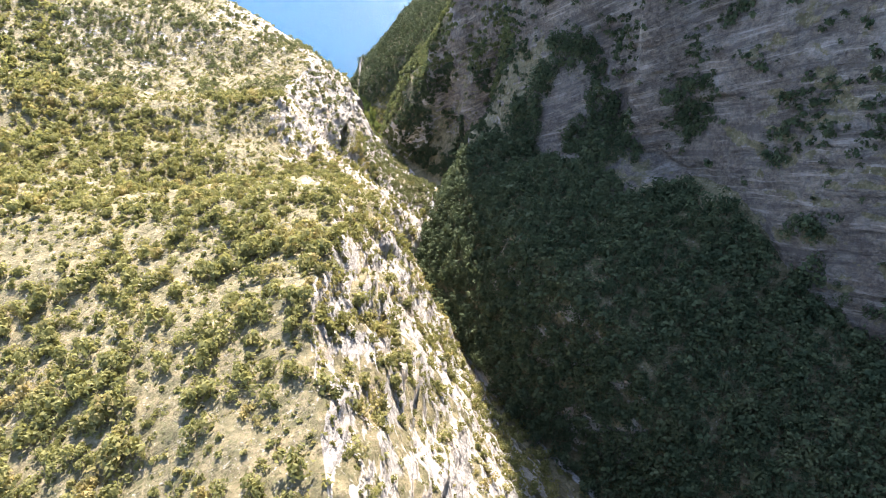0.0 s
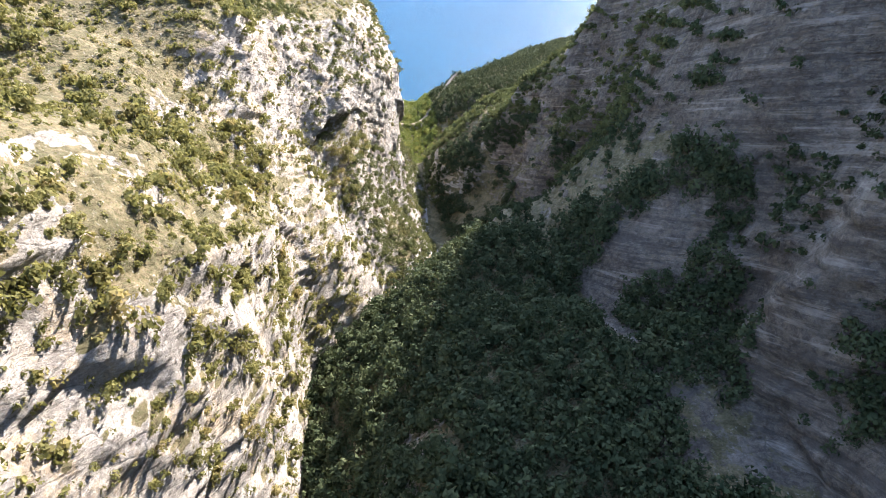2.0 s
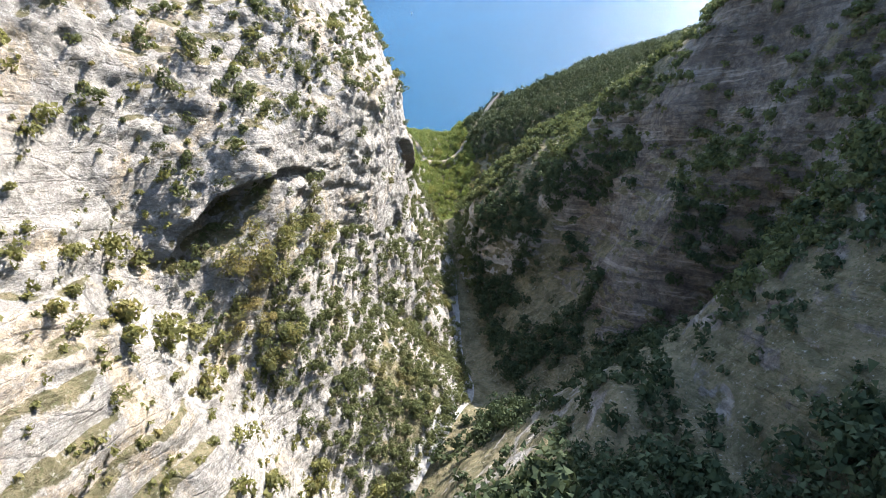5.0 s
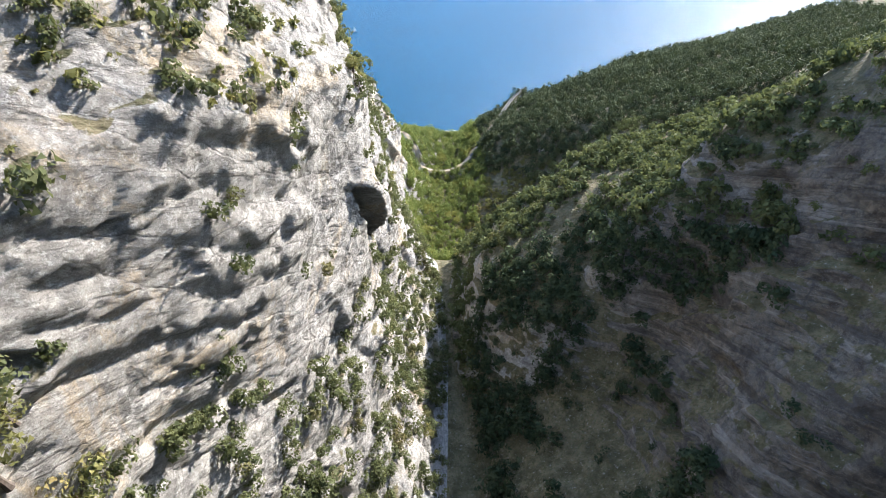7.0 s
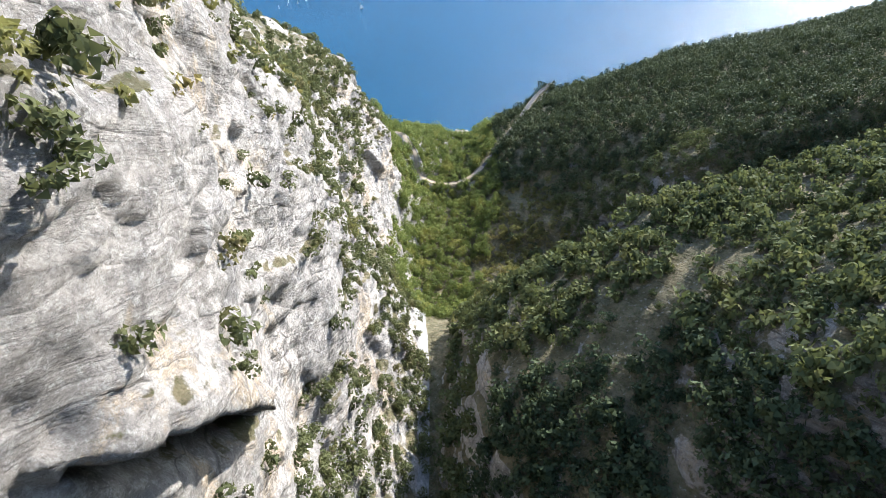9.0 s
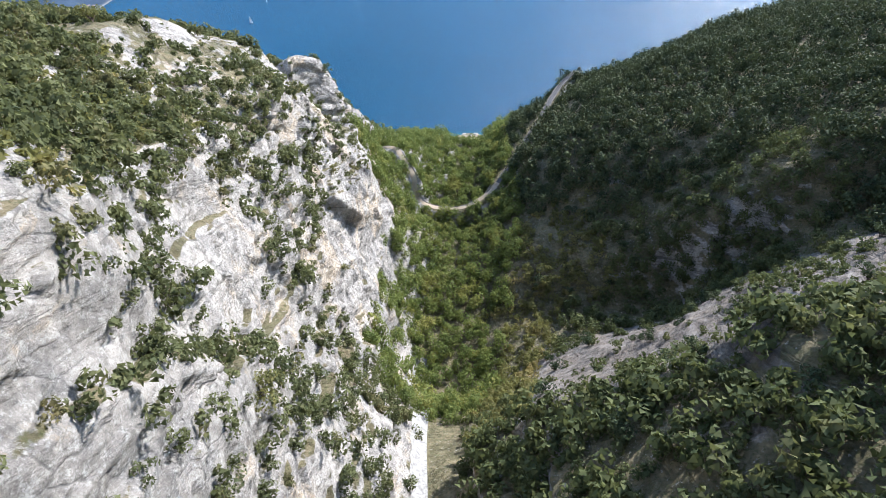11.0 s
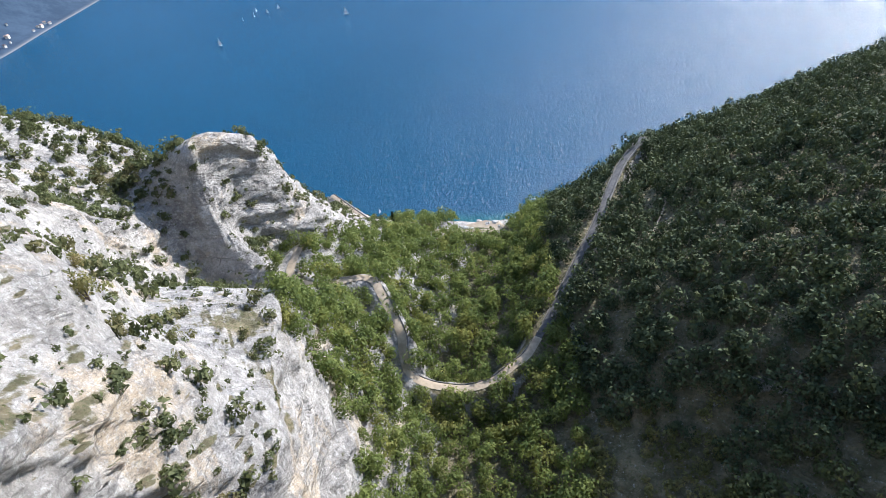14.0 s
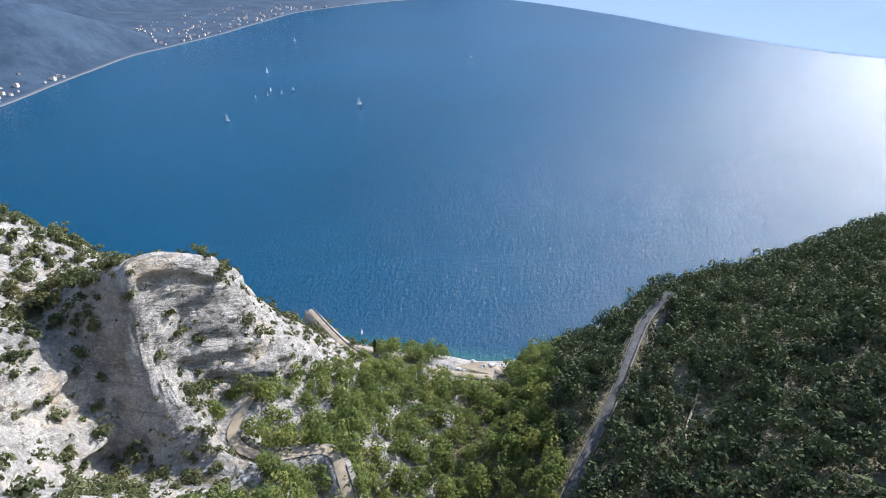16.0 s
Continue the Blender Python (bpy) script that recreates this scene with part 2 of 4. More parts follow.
def lofted():
    """The bare shape: a grid of places, rows along the gorge, columns across it."""
    at = np.array([s[0] for s in SECTIONS], float)
    shape = np.array([s[1] for s in SECTIONS])
    # even cubic glide between sections, without overshoot
    k = np.clip(np.searchsorted(at, ROWS_Y, side="right") - 1, 0, len(at) - 2)
    u = (ROWS_Y - at[k]) / (at[k + 1] - at[k])
    slope = np.zeros_like(shape)
    step = np.diff(shape, axis=0) / np.diff(at)[:, None, None]
    same = step[:-1] * step[1:] > 0
    slope[1:-1] = np.where(same, 2 * step[:-1] * step[1:] / np.where(same, step[:-1] + step[1:], 1), 0)
    h = (at[k + 1] - at[k])[:, None, None]
    u = u[:, None, None]
    rows = ((1 + 2 * u) * (1 - u) ** 2 * shape[k] + u * (1 - u) ** 2 * h * slope[k]
            + u * u * (3 - 2 * u) * shape[k + 1] + u * u * (u - 1) * h * slope[k + 1])
    # across: straight with slightly rounded breaks
    cols = []
    for j, n in enumerate(COLUMNS):
        v = (np.arange(n) / n)[None, :, None]
        a, b = rows[:, j, None, :], rows[:, j + 1, None, :]
        cols.append(a + (b - a) * v)
    flat = np.concatenate(cols + [rows[:, -1:, :]], axis=1)
    for _ in range(7):
        flat[:, 1:-1] = 0.25 * flat[:, :-2] + 0.5 * flat[:, 1:-1] + 0.25 * flat[:, 2:]
    grid = np.empty(flat.shape[:2] + (3,))
    grid[..., 0], grid[..., 2] = flat[..., 0], flat[..., 1]
    grid[..., 1] = ROWS_Y[:, None]
    return grid


def grid_normals(g):
    du, dv = np.gradient(g, axis=0), np.gradient(g, axis=1)
    n = np.cross(dv, du)
    n /= np.linalg.norm(n, axis=-1, keepdims=True) + 1e-9
    return n


def smoothstep(a, b, x):
    t = np.clip((x - a) / (b - a), 0, 1)
    return t * t * (3 - 2 * t)


# the old road, the stretch on the far slope and the road by the lake: x, y, z
OLD_ROAD = [(-35.5, 370.2, 21.5), (-35.5, 366.8, 21.2), (-35.0, 364.9, 20.9), (-32.9, 363.6, 20.6), (-30.1, 363.6, 20.2), (-27.5, 365.0, 19.8), (-25.4, 366.2, 19.4), (-23.7, 366.0, 18.9), (-22.4, 364.3, 18.3), (-20.8, 362.1, 17.4), (-19.0, 359.5, 15.8), (-18.4, 357.2, 13.8), (-17.6, 355.9, 12.0), (-15.6, 355.6, 10.6),
            (-12.7, 355.8, 9.6), (-10.2, 356.2, 9.2), (-7.1, 357.7, 9.1), (-4.8, 360.1, 9.2), (-2.9, 361.8, 9.6), (-1.4, 364.6, 10.2), (0.5, 368.9, 11.0), (2.9, 375.1, 11.9), (5.2, 381.0, 12.8), (7.3, 386.4, 13.6), (9.4, 392.9, 14.5), (12.2, 401.0, 15.5), (14.7, 405.6, 16.3), (17.0, 408.7, 17.0)]
LAKE_ROAD = [(-46, 406.5, 7.0), (-38.1, 400.6, 5.6), (-34.4, 398.6, 4.9), (-30.0, 398.0, 4.3), (-24.9, 398.4, 3.7), (-18.6, 398.7, 3.2), (-13.9, 398.9, 3.0), (-9.7, 399.3, 2.8)]


def spline(points, step):
    p = np.array(points, float)
    q = np.concatenate([[2 * p[0] - p[1]], p, [2 * p[-1] - p[-2]]])
    out = []
    for k in range(len(p) - 1):
        a, b, c, d = q[k:k + 4]
        n = max(2, int(np.linalg.norm(c - b) / step))
        for t in np.arange(n) / n:
            out.append(0.5 * (2 * b + (c - a) * t + (2 * a - 5 * b + 4 * c - d) * t * t + (3 * b - a - 3 * c + d) * t**3))
    out.append(p[-1])
    return np.array(out)


def bed_of(g, line, half, fade):
    """Lowers or raises the ground to a road's height beside its line."""
    low, high = line.min(0) - half - fade, line.max(0) + half + fade
    near = (g[..., 0] > low[0]) & (g[..., 0] < high[0]) & (g[..., 1] > low[1]) & (g[..., 1] < high[1]) & (np.abs(g[..., 2] - line[:, 2].mean()) < 14)
    p = g[near]
    d2 = ((p[:, None, :2] - line[None, :, :2]) ** 2).sum(-1)
    k = d2.argmin(1)
    d = np.sqrt(d2[np.arange(len(p)), k])
    w = 1 - smoothstep(half, half + fade, d)
    w = w * (np.abs(p[:, 2] - line[k, 2]) < 7)
    p[:, 2] += (line[k, 2] - 0.06 - p[:, 2]) * w
    g[near] = p
    return g


def eased(a):
    """The sharpest steps between neighbours taken off."""
    a = a.copy()
    a[1:-1] = 0.25 * a[:-2] + 0.5 * a[1:-1] + 0.25 * a[2:]
    a[:, 1:-1] = 0.25 * a[:, :-2] + 0.5 * a[:, 1:-1] + 0.25 * a[:, 2:]
    return a


def gorge():
    g = lofted()
    n = grid_normals(g)
    steep = 1 - smoothstep(0.35, 0.8, n[..., 2])
    under = smoothstep(-3, 1.5, g[..., 2])
    rocky = 0.25 + 0.75 * steep
    # the tall smooth face of the sunny wall
    slab = np.exp(-(((g[..., 1] - 214) / 44) ** 6)) * (g[..., 0] < 12) * smoothstep(48, 56, g[..., 2])
    rocky = rocky * (1 - 0.25 * slab)
    shift = 1.3 * np.stack([rough_noise(g, 5, 3, 41), rough_noise(g, 5, 3, 43), rough_noise(g, 5, 3, 47)], -1)
    upright = g + shift
    fine_rows = smoothstep(168, 186, g[..., 1])
    tilted = np.stack([g[..., 0], g[..., 1], g[..., 2] + 0.5 * (g[..., 1] - 230) + 0.2 * g[..., 0]], -1) + shift
    out = (1.7 - 1.3 * slab) * rough_noise(g, 19, 3, 3) + 0.85 * eased(facets(tilted, 7.5, 11, (1.2, 1.4, 1.0))) * rocky * (1 - 0.5 * slab) + (0.34 * facets(upright, 2.9, 19, (1.2, 1.1, 1.0)) * (0.45 + 0.55 * fine_rows) + 0.17 * facets(upright, 1.25, 29, (1.2, 1.1, 0.9)) * fine_rows) * rocky
    # beds of limestone that dip towards the lake, steeply in the sunny wall
    bed = (tilted[..., 2] + 2.4 * rough_noise(g, 9, 3, 31)) / 3.1
    saw = bed - np.floor(bed)
    here = smoothstep(0.0, 0.35, soft_noise(g * (1, 1, 2), 11, 53))
    out = out - 0.16 * rocky * np.exp(-((saw - 0.5) / 0.09) ** 2) * here + 0.16 * rocky * np.cos(2 * math.pi * saw) * here
    calm = 1 - np.exp(-(((g[..., 0] + 20) / 18) ** 2 + ((g[..., 1] - 400) / 9) ** 2))
    out = out * under * (0.15 + 0.85 * calm)
    # long overhangs in the sunny wall: y, z, half length, half height, depth, fall of the arch
    for y0, z0, ly, lz, deep, fall, lip in ((239.8, 66.8, 5.8, 1.7, 2.8, -1.15, 1.5), (200, 85.0, 5.5, 1.2, 0.6, -0.55, 0.2), (189, 86.5, 7.5, 2.2, 2.0, 0.1, 1.0), (128, 97, 4, 1.2, 1.8, 0.1, 0.4), (136, 84, 3.2, 1.2, 2.0, 0.0, 0.3)):
        dy = (g[..., 1] - y0) / ly
        dz = (g[..., 2] - z0 - fall * (g[..., 1] - y0)) / (lz * np.maximum(0.08, 1 - dy * dy))
        inside = 1 - smoothstep(0.75, 1.0, np.abs(dy))
        hole = inside * smoothstep(-1.8, 0.2, dz) * (1 - smoothstep(0.8, 1.0, dz))
        brow = inside * smoothstep(0.8, 1.05, dz) * (1 - smoothstep(1.2, 5.0, dz))
        out = out + (lip * brow - deep * hole) * (g[..., 0] < 12) * steep
    g = g + n * out[..., None] * (1, 0.6, 1)
    g = bed_of(g, spline(OLD_ROAD, 0.5), 0.95, 1.8)
    g = bed_of(g, spline(LAKE_ROAD, 0.5), 0.9, 1.5)
    return g


GROUND = gorge()
NORMALS = grid_normals(GROUND)


# ---- materials ----
class Nodes:
    """A node material, written from the inside out."""

    def __init__(self, name, rough=0.8):
        self.mat = bpy.data.materials.new(name)
        self.mat.use_nodes = True
        self.tree = self.mat.node_tree
        self.shader = self.tree.nodes["Principled BSDF"]
        self.shader.inputs["Roughness"].default_value = rough
        self.shader.inputs["Specular IOR Level"].default_value = 0.3
        self.place = self.tree.nodes.new("ShaderNodeNewGeometry")

    def put(self, value, socket):
        if isinstance(value, bpy.types.NodeSocket):
            self.tree.links.new(value, socket)
        else:
            socket.default_value = value

    def at(self, sx=1.0, sy=1.0, sz=1.0):
        n = self.tree.nodes.new("ShaderNodeMapping")
        self.put(self.place.outputs["Position"], n.inputs["Vector"])
        n.inputs["Scale"].default_value = (sx, sy, sz)
        return n.outputs[0]

    def noise(self, scale, detail=4.0, rough=0.55, where=None, warp=0.0):
        n = self.tree.nodes.new("ShaderNodeTexNoise")
        self.put(where or self.place.outputs["Position"], n.inputs["Vector"])
        n.inputs["Scale"].default_value, n.inputs["Detail"].default_value = scale, detail
        n.inputs["Roughness"].default_value, n.inputs["Distortion"].default_value = rough, warp
        return n.outputs["Fac"]

    def warped(self, scale, amount):
        """The place, shifted about by noise."""
        n = self.tree.nodes.new("ShaderNodeTexNoise")
        self.put(self.place.outputs["Position"], n.inputs["Vector"])
        n.inputs["Scale"].default_value, n.inputs["Detail"].default_value = scale * 0.35, 5.0
        a = self.tree.nodes.new("ShaderNodeVectorMath")
        a.operation = "MULTIPLY_ADD"
        self.put(n.outputs["Color"], a.inputs[0])
        a.inputs[1].default_value = (amount * 2,) * 3
        self.put(self.place.outputs["Position"], a.inputs[2])
        return a.outputs[0]

    def bedded(self, where):
        """The place with z measured across the beds, which dip towards the lake."""
        x, y, z = self.split(where)
        across = self.math("ADD", z, self.math("MULTIPLY", self.math("SUBTRACT", y, 230.0), 0.5))
        n = self.tree.nodes.new("ShaderNodeCombineXYZ")
        for k, socket in enumerate((x, y, across)):
            self.put(socket, n.inputs[k])
        return n.outputs[0]

    def turned(self, where, degrees, scale):
        """The place in axes turned by the degrees, then stretched along them."""
        for turn, size in ((degrees, (1, 1, 1)), ((0, 0, 0), scale)):
            n = self.tree.nodes.new("ShaderNodeMapping")
            self.put(where, n.inputs["Vector"])
            n.inputs["Rotation"].default_value = [radians(d) for d in turn]
            n.inputs["Scale"].default_value = size
            where = n.outputs[0]
        return where

    def cracks(self, scale, where=None):
        n = self.tree.nodes.new("ShaderNodeTexVoronoi")
        n.feature = "DISTANCE_TO_EDGE"
        self.put(where or self.place.outputs["Position"], n.inputs["Vector"])
        n.inputs["Scale"].default_value = scale
        return n.outputs["Distance"]

    def blocks(self, where, step):
        """Broken blocks: each cell has its own height and tilt, with sharp edges between them."""
        n = self.tree.nodes.new("ShaderNodeTexVoronoi")
        self.put(where, n.inputs["Vector"])
        n.inputs["Scale"].default_value = 1.0
        off = self.tree.nodes.new("ShaderNodeVectorMath")
        off.operation = "SUBTRACT"
        self.put(where, off.inputs[0])
        self.put(n.outputs["Position"], off.inputs[1])
        lean = self.tree.nodes.new("ShaderNodeVectorMath")
        lean.operation = "SUBTRACT"
        self.put(n.outputs["Color"], lean.inputs[0])
        lean.inputs[1].default_value = (0.5, 0.5, 0.5)
        dot = self.tree.nodes.new("ShaderNodeVectorMath")
        dot.operation = "DOT_PRODUCT"
        self.put(off.outputs[0], dot.inputs[0])
        self.put(lean.outputs[0], dot.inputs[1])
        return self.math("ADD", dot.outputs["Value"], self.math("MULTIPLY", self.split(n.outputs["Color"])[0], step))

    def band(self, value, low, high, to_low=0.0, to_high=1.0):
        n = self.tree.nodes.new("ShaderNodeMapRange")
        n.interpolation_type = "SMOOTHSTEP"
        self.put(value, n.inputs["Value"])
        for key, x in (("From Min", low), ("From Max", high), ("To Min", to_low), ("To Max", to_high)):
            n.inputs[key].default_value = x
        return n.outputs[0]

    def math(self, kind, a, b=0.5):
        n = self.tree.nodes.new("ShaderNodeMath")
        n.operation = kind
        self.put(a, n.inputs[0])
        self.put(b, n.inputs[1])
        return n.outputs[0]

    def mix(self, factor, a, b):
        n = self.tree.nodes.new("ShaderNodeMix")
        n.data_type = "RGBA"
        self.put(factor, n.inputs["Factor"])
        for value, socket in ((a, n.inputs[6]), (b, n.inputs[7])):
            self.put((*value, 1.0) if isinstance(value, tuple) else value, socket)
        return n.outputs[2]

    def split(self, socket):
        n = self.tree.nodes.new("ShaderNodeSeparateXYZ")
        self.put(socket, n.inputs[0])
        return n.outputs

    def bump(self, height, strength, distance):
        n = self.tree.nodes.new("ShaderNodeBump")
        n.inputs["Strength"].default_value, n.inputs["Distance"].default_value = strength, distance
        self.put(height, n.inputs["Height"])
        old = self.shader.inputs["Normal"]
        if old.is_linked:
            self.put(old.links[0].from_socket, n.inputs["Normal"])
        self.put(n.outputs[0], old)
        return self

    def colour(self, value):
        self.put((*value, 1.0) if isinstance(value, tuple) else value, self.shader.inputs["Base Color"])
        return self.mat


def ground_material():
    m = Nodes("limestone_and_soil", 0.9)
    up = m.split(m.place.outputs["Normal"])[2]
    # limestone: pale breaks, grey weathered faces, rain streaks, bedding lines and cracks
    grain = m.noise(0.5, 12, 0.74)
    rock = m.mix(m.band(grain, 0.38, 0.60), (0.23, 0.212, 0.19), (0.41, 0.375, 0.335))
    rock = m.mix(m.band(m.noise(0.11, 7, 0.66), 0.46, 0.62, 0, 0.75), rock, (0.50, 0.46, 0.41))
    rock = m.mix(m.band(m.noise(0.09, 7, 0.7, warp=1.2), 0.53, 0.62, 0, 0.6), rock, (0.54, 0.405, 0.25))
    rock = m.mix(m.band(m.noise(0.16, 9, 0.74, warp=0.6), 0.53, 0.63, 0, 0.65), rock, (0.19, 0.182, 0.178))
    streak = m.noise(0.6, 7, 0.65, m.at(1, 1, 0.15))
    rock = m.mix(m.band(streak, 0.56, 0.68, 0, 0.55), rock, (0.21, 0.20, 0.19))
    speck = m.noise(4.0, 7, 0.85)
    rock = m.mix(m.band(speck, 0.53, 0.60, 0, 0.6), rock, (0.10, 0.095, 0.085))
    rock = m.mix(m.band(m.noise(2.6, 7, 0.8), 0.52, 0.58, 0, 0.5), rock, (0.62, 0.60, 0.56))
    crust = m.noise(0.9, 10, 0.78, m.warped(0.5, 1.2))
    rock = m.mix(m.band(crust, 0.52, 0.58, 0, 0.45), rock, (0.20, 0.185, 0.165))
    rock = m.mix(m.band(crust, 0.40, 0.46, 0.35, 0), rock, (0.53, 0.49, 0.445))
    # brown rock of the right wall and slab, darkened further to paint their shade
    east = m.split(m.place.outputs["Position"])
    brown_shade = m.math("MAXIMUM", m.math("MULTIPLY", m.band(east[0], 14, 30), m.band(east[1], 240, 268, 1, 0)), m.math("MULTIPLY", m.band(east[0], 4, 12), m.math("MULTIPLY", m.band(east[1], 270, 290), m.band(east[1], 319, 326, 1, 0))))
    rock = m.mix(m.math("MULTIPLY", brown_shade, m.band(m.noise(0.13, 7, 0.7), 0.3, 0.6, 0.55, 0.95)), rock, m.mix(m.band(m.noise(1.1, 8, 0.75), 0.35, 0.65), (0.05, 0.038, 0.029), (0.18, 0.142, 0.11)))
    dust = m.noise(11.0, 4, 0.7)
    rock = m.mix(m.band(dust, 0.50, 0.60, 0, 0.22), rock, (0.13, 0.125, 0.115))
    rock = m.mix(m.band(dust, 0.36, 0.46, 0.2, 0), rock, (0.66, 0.64, 0.60))
    bent = m.bedded(m.warped(1.0, 0.7))
    near = m.bedded(m.warped(1.6, 0.09))
    loose = m.warped(1.2, 0.25)
    shaded_side = m.band(m.split(m.place.outputs["Position"])[0], 12, 24, 0.3, 1.0)
    layers = m.noise(1.0, 8, 0.7, m.turned(near, (0, -6, 0), (0.22, 0.22, 2.4)))
    rock = m.mix(m.math("MULTIPLY", shaded_side, m.band(layers, 0.36, 0.42, 0.75, 0)), rock, (0.085, 0.078, 0.07))
    # thick and thin beds, darker in their joints
    strata = m.noise(1.0, 6, 0.62, m.turned(near, (0, -6, 0), (0.06, 0.06, 0.75)))
    rock = m.mix(m.math("MULTIPLY", shaded_side, m.band(strata, 0.40, 0.47, 0.6, 0)), rock, (0.075, 0.066, 0.058))
    rock = m.mix(m.math("MULTIPLY", shaded_side, m.band(strata, 0.56, 0.64, 0, 0.3)), rock, (0.52, 0.475, 0.42))
    # cracks come in patches
    torn = m.band(m.noise(0.2, 4, 0.6), 0.42, 0.6)
    long_crack = m.cracks(0.3, m.turned(bent, (0, -6, 12), (0.5, 0.4, 1.2)))
    rock = m.mix(m.math("MULTIPLY", torn, m.band(long_crack, 0.003, 0.016, 0.6, 0)), rock, (0.09, 0.085, 0.08))
    fine_crack = m.cracks(1.3, m.turned(bent, (0, -6, 30), (0.8, 0.6, 1.2)))
    rock = m.mix(m.math("MULTIPLY", torn, m.band(fine_crack, 0.008, 0.035, 0.28, 0)), rock, (0.14, 0.13, 0.12))
    # thin soil with dry grass and stones
    soil = m.mix(m.band(m.noise(0.5, 8, 0.7), 0.35, 0.65), (0.09, 0.082, 0.042), (0.21, 0.172, 0.10))
    soil = m.mix(m.band(m.noise(3.0, 6, 0.75), 0.5, 0.62, 0, 0.7), soil, (0.075, 0.085, 0.03))
    soil = m.mix(m.band(m.noise(2.2, 5, 0.7), 0.58, 0.68, 0, 0.85), soil, (0.36, 0.335, 0.29))
    edge = m.math("ADD", up, m.math("MULTIPLY", m.math("SUBTRACT", m.noise(0.22, 9, 0.7), 0.5), 1.2))
    far = m.split(m.place.outputs["Position"])
    ridge = m.math("MULTIPLY", m.band(far[1], 285, 305), m.band(far[0], -16, -10, 1, 0))
    # scree on the ledge under the shaded wall, and the bare slab below the shoulder
    scree = m.math("MULTIPLY", m.band(far[0], 36, 42), m.math("MULTIPLY", m.band(far[1], 104, 116), m.band(far[1], 150, 172, 1, 0)))
    bare = m.math("MULTIPLY", m.band(far[0], 6, 12), m.math("MULTIPLY", m.band(far[1], 284, 294), m.band(far[1], 318, 325, 1, 0)))
    harsh = m.math("MAXIMUM", m.math("MULTIPLY", ridge, m.band(far[1], 325, 345, 0.25, 1.0)), m.math("MAXIMUM", scree, m.math("MULTIPLY", bare, 1.3)))
    # dry grass holds on the steep near spur too
    grassy = m.math("MULTIPLY", m.math("MULTIPLY", m.band(far[1], 150, 185, 1, 0), m.band(far[0], -4, 6, 1, 0)), m.band(m.noise(0.09, 6, 0.65), 0.40, 0.58, 0.05, 0.42))
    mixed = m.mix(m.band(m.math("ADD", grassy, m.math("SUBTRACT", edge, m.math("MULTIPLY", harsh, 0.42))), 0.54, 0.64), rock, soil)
    # gravel by the water
    mixed = m.mix(m.band(far[2], 0.7, 1.4, 0.9, 0), mixed, m.mix(m.noise(1.5, 5), (0.26, 0.24, 0.20), (0.5, 0.47, 0.42)))
    m.bump(m.blocks(m.turned(loose, (20, -6, 12), (0.24, 0.2, 0.36)), 0.05), 1.0, 0.8)
    m.bump(m.blocks(m.turned(loose, (25, -6, 25), (0.8, 0.7, 1.1)), 0.05), 1.0, 0.65)
    m.bump(m.blocks(m.turned(loose, (15, -8, 40), (2.4, 2.1, 3.0)), 0.1), 1.0, 0.3)
    m.bump(m.noise(1.4, 12, 0.8), 0.8, 0.45)
    m.bump(m.math("MULTIPLY", shaded_side, m.band(strata, 0.38, 0.5)), 0.7, 0.25)
    m.bump(m.math("MULTIPLY", shaded_side, m.band(layers, 0.34, 0.48)), 0.7, 0.12)
    m.bump(m.math("MINIMUM", long_crack, 0.04), 0.7, 1.6)
    m.bump(m.math("MINIMUM", fine_crack, 0.05), 0.3, 0.5)
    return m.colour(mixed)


def leaf_material(name, dark, light, turned, amount=0.5, thin_share=0.42):
    m = Nodes(name, 0.75)
    r = m.place.outputs["Random Per Island"]
    c = m.mix(m.band(m.noise(0.45, 3, 0.6), 0.3, 0.7), dark, light)
    c = m.mix(m.math("MULTIPLY", m.band(m.noise(0.2, 3, 0.6, warp=0.5), 0.52, 0.7), amount), c, turned)
    c = m.mix(m.band(r, 0.45, 1.0, 0, 0.28), c, (dark[0] * 0.45, dark[1] * 0.45, dark[2] * 0.45))
    c = m.mix(m.band(r, 0.0, 0.3, 0.3, 0), c, (light[0] * 1.45, light[1] * 1.4, light[2] * 1.5))
    m.shader.inputs["Specular IOR Level"].default_value = 0.1
    m.colour(c)
    # thin leaves let part of the sunlight through
    thin = m.tree.nodes.new("ShaderNodeBsdfTranslucent")
    m.put(m.mix(0.35, c, (light[0] * 1.5, light[1] * 1.5, light[2])), thin.inputs["Color"])
    both = m.tree.nodes.new("ShaderNodeMixShader")
    both.inputs[0].default_value = thin_share
    m.put(m.shader.outputs[0], both.inputs[1])
    m.put(thin.outputs[0], both.inputs[2])
    m.put(both.outputs[0], m.tree.nodes["Material Output"].inputs["Surface"])
    return m.mat


def plain(name, a, b, scale=3.0, rough=0.8, bump=0.2):
    m = Nodes(name, rough)
    n = m.noise(scale, 6, 0.65)
    m.bump(n, bump, 0.05)
    return m.colour(m.mix(m.band(n, 0.3, 0.7), a, b))


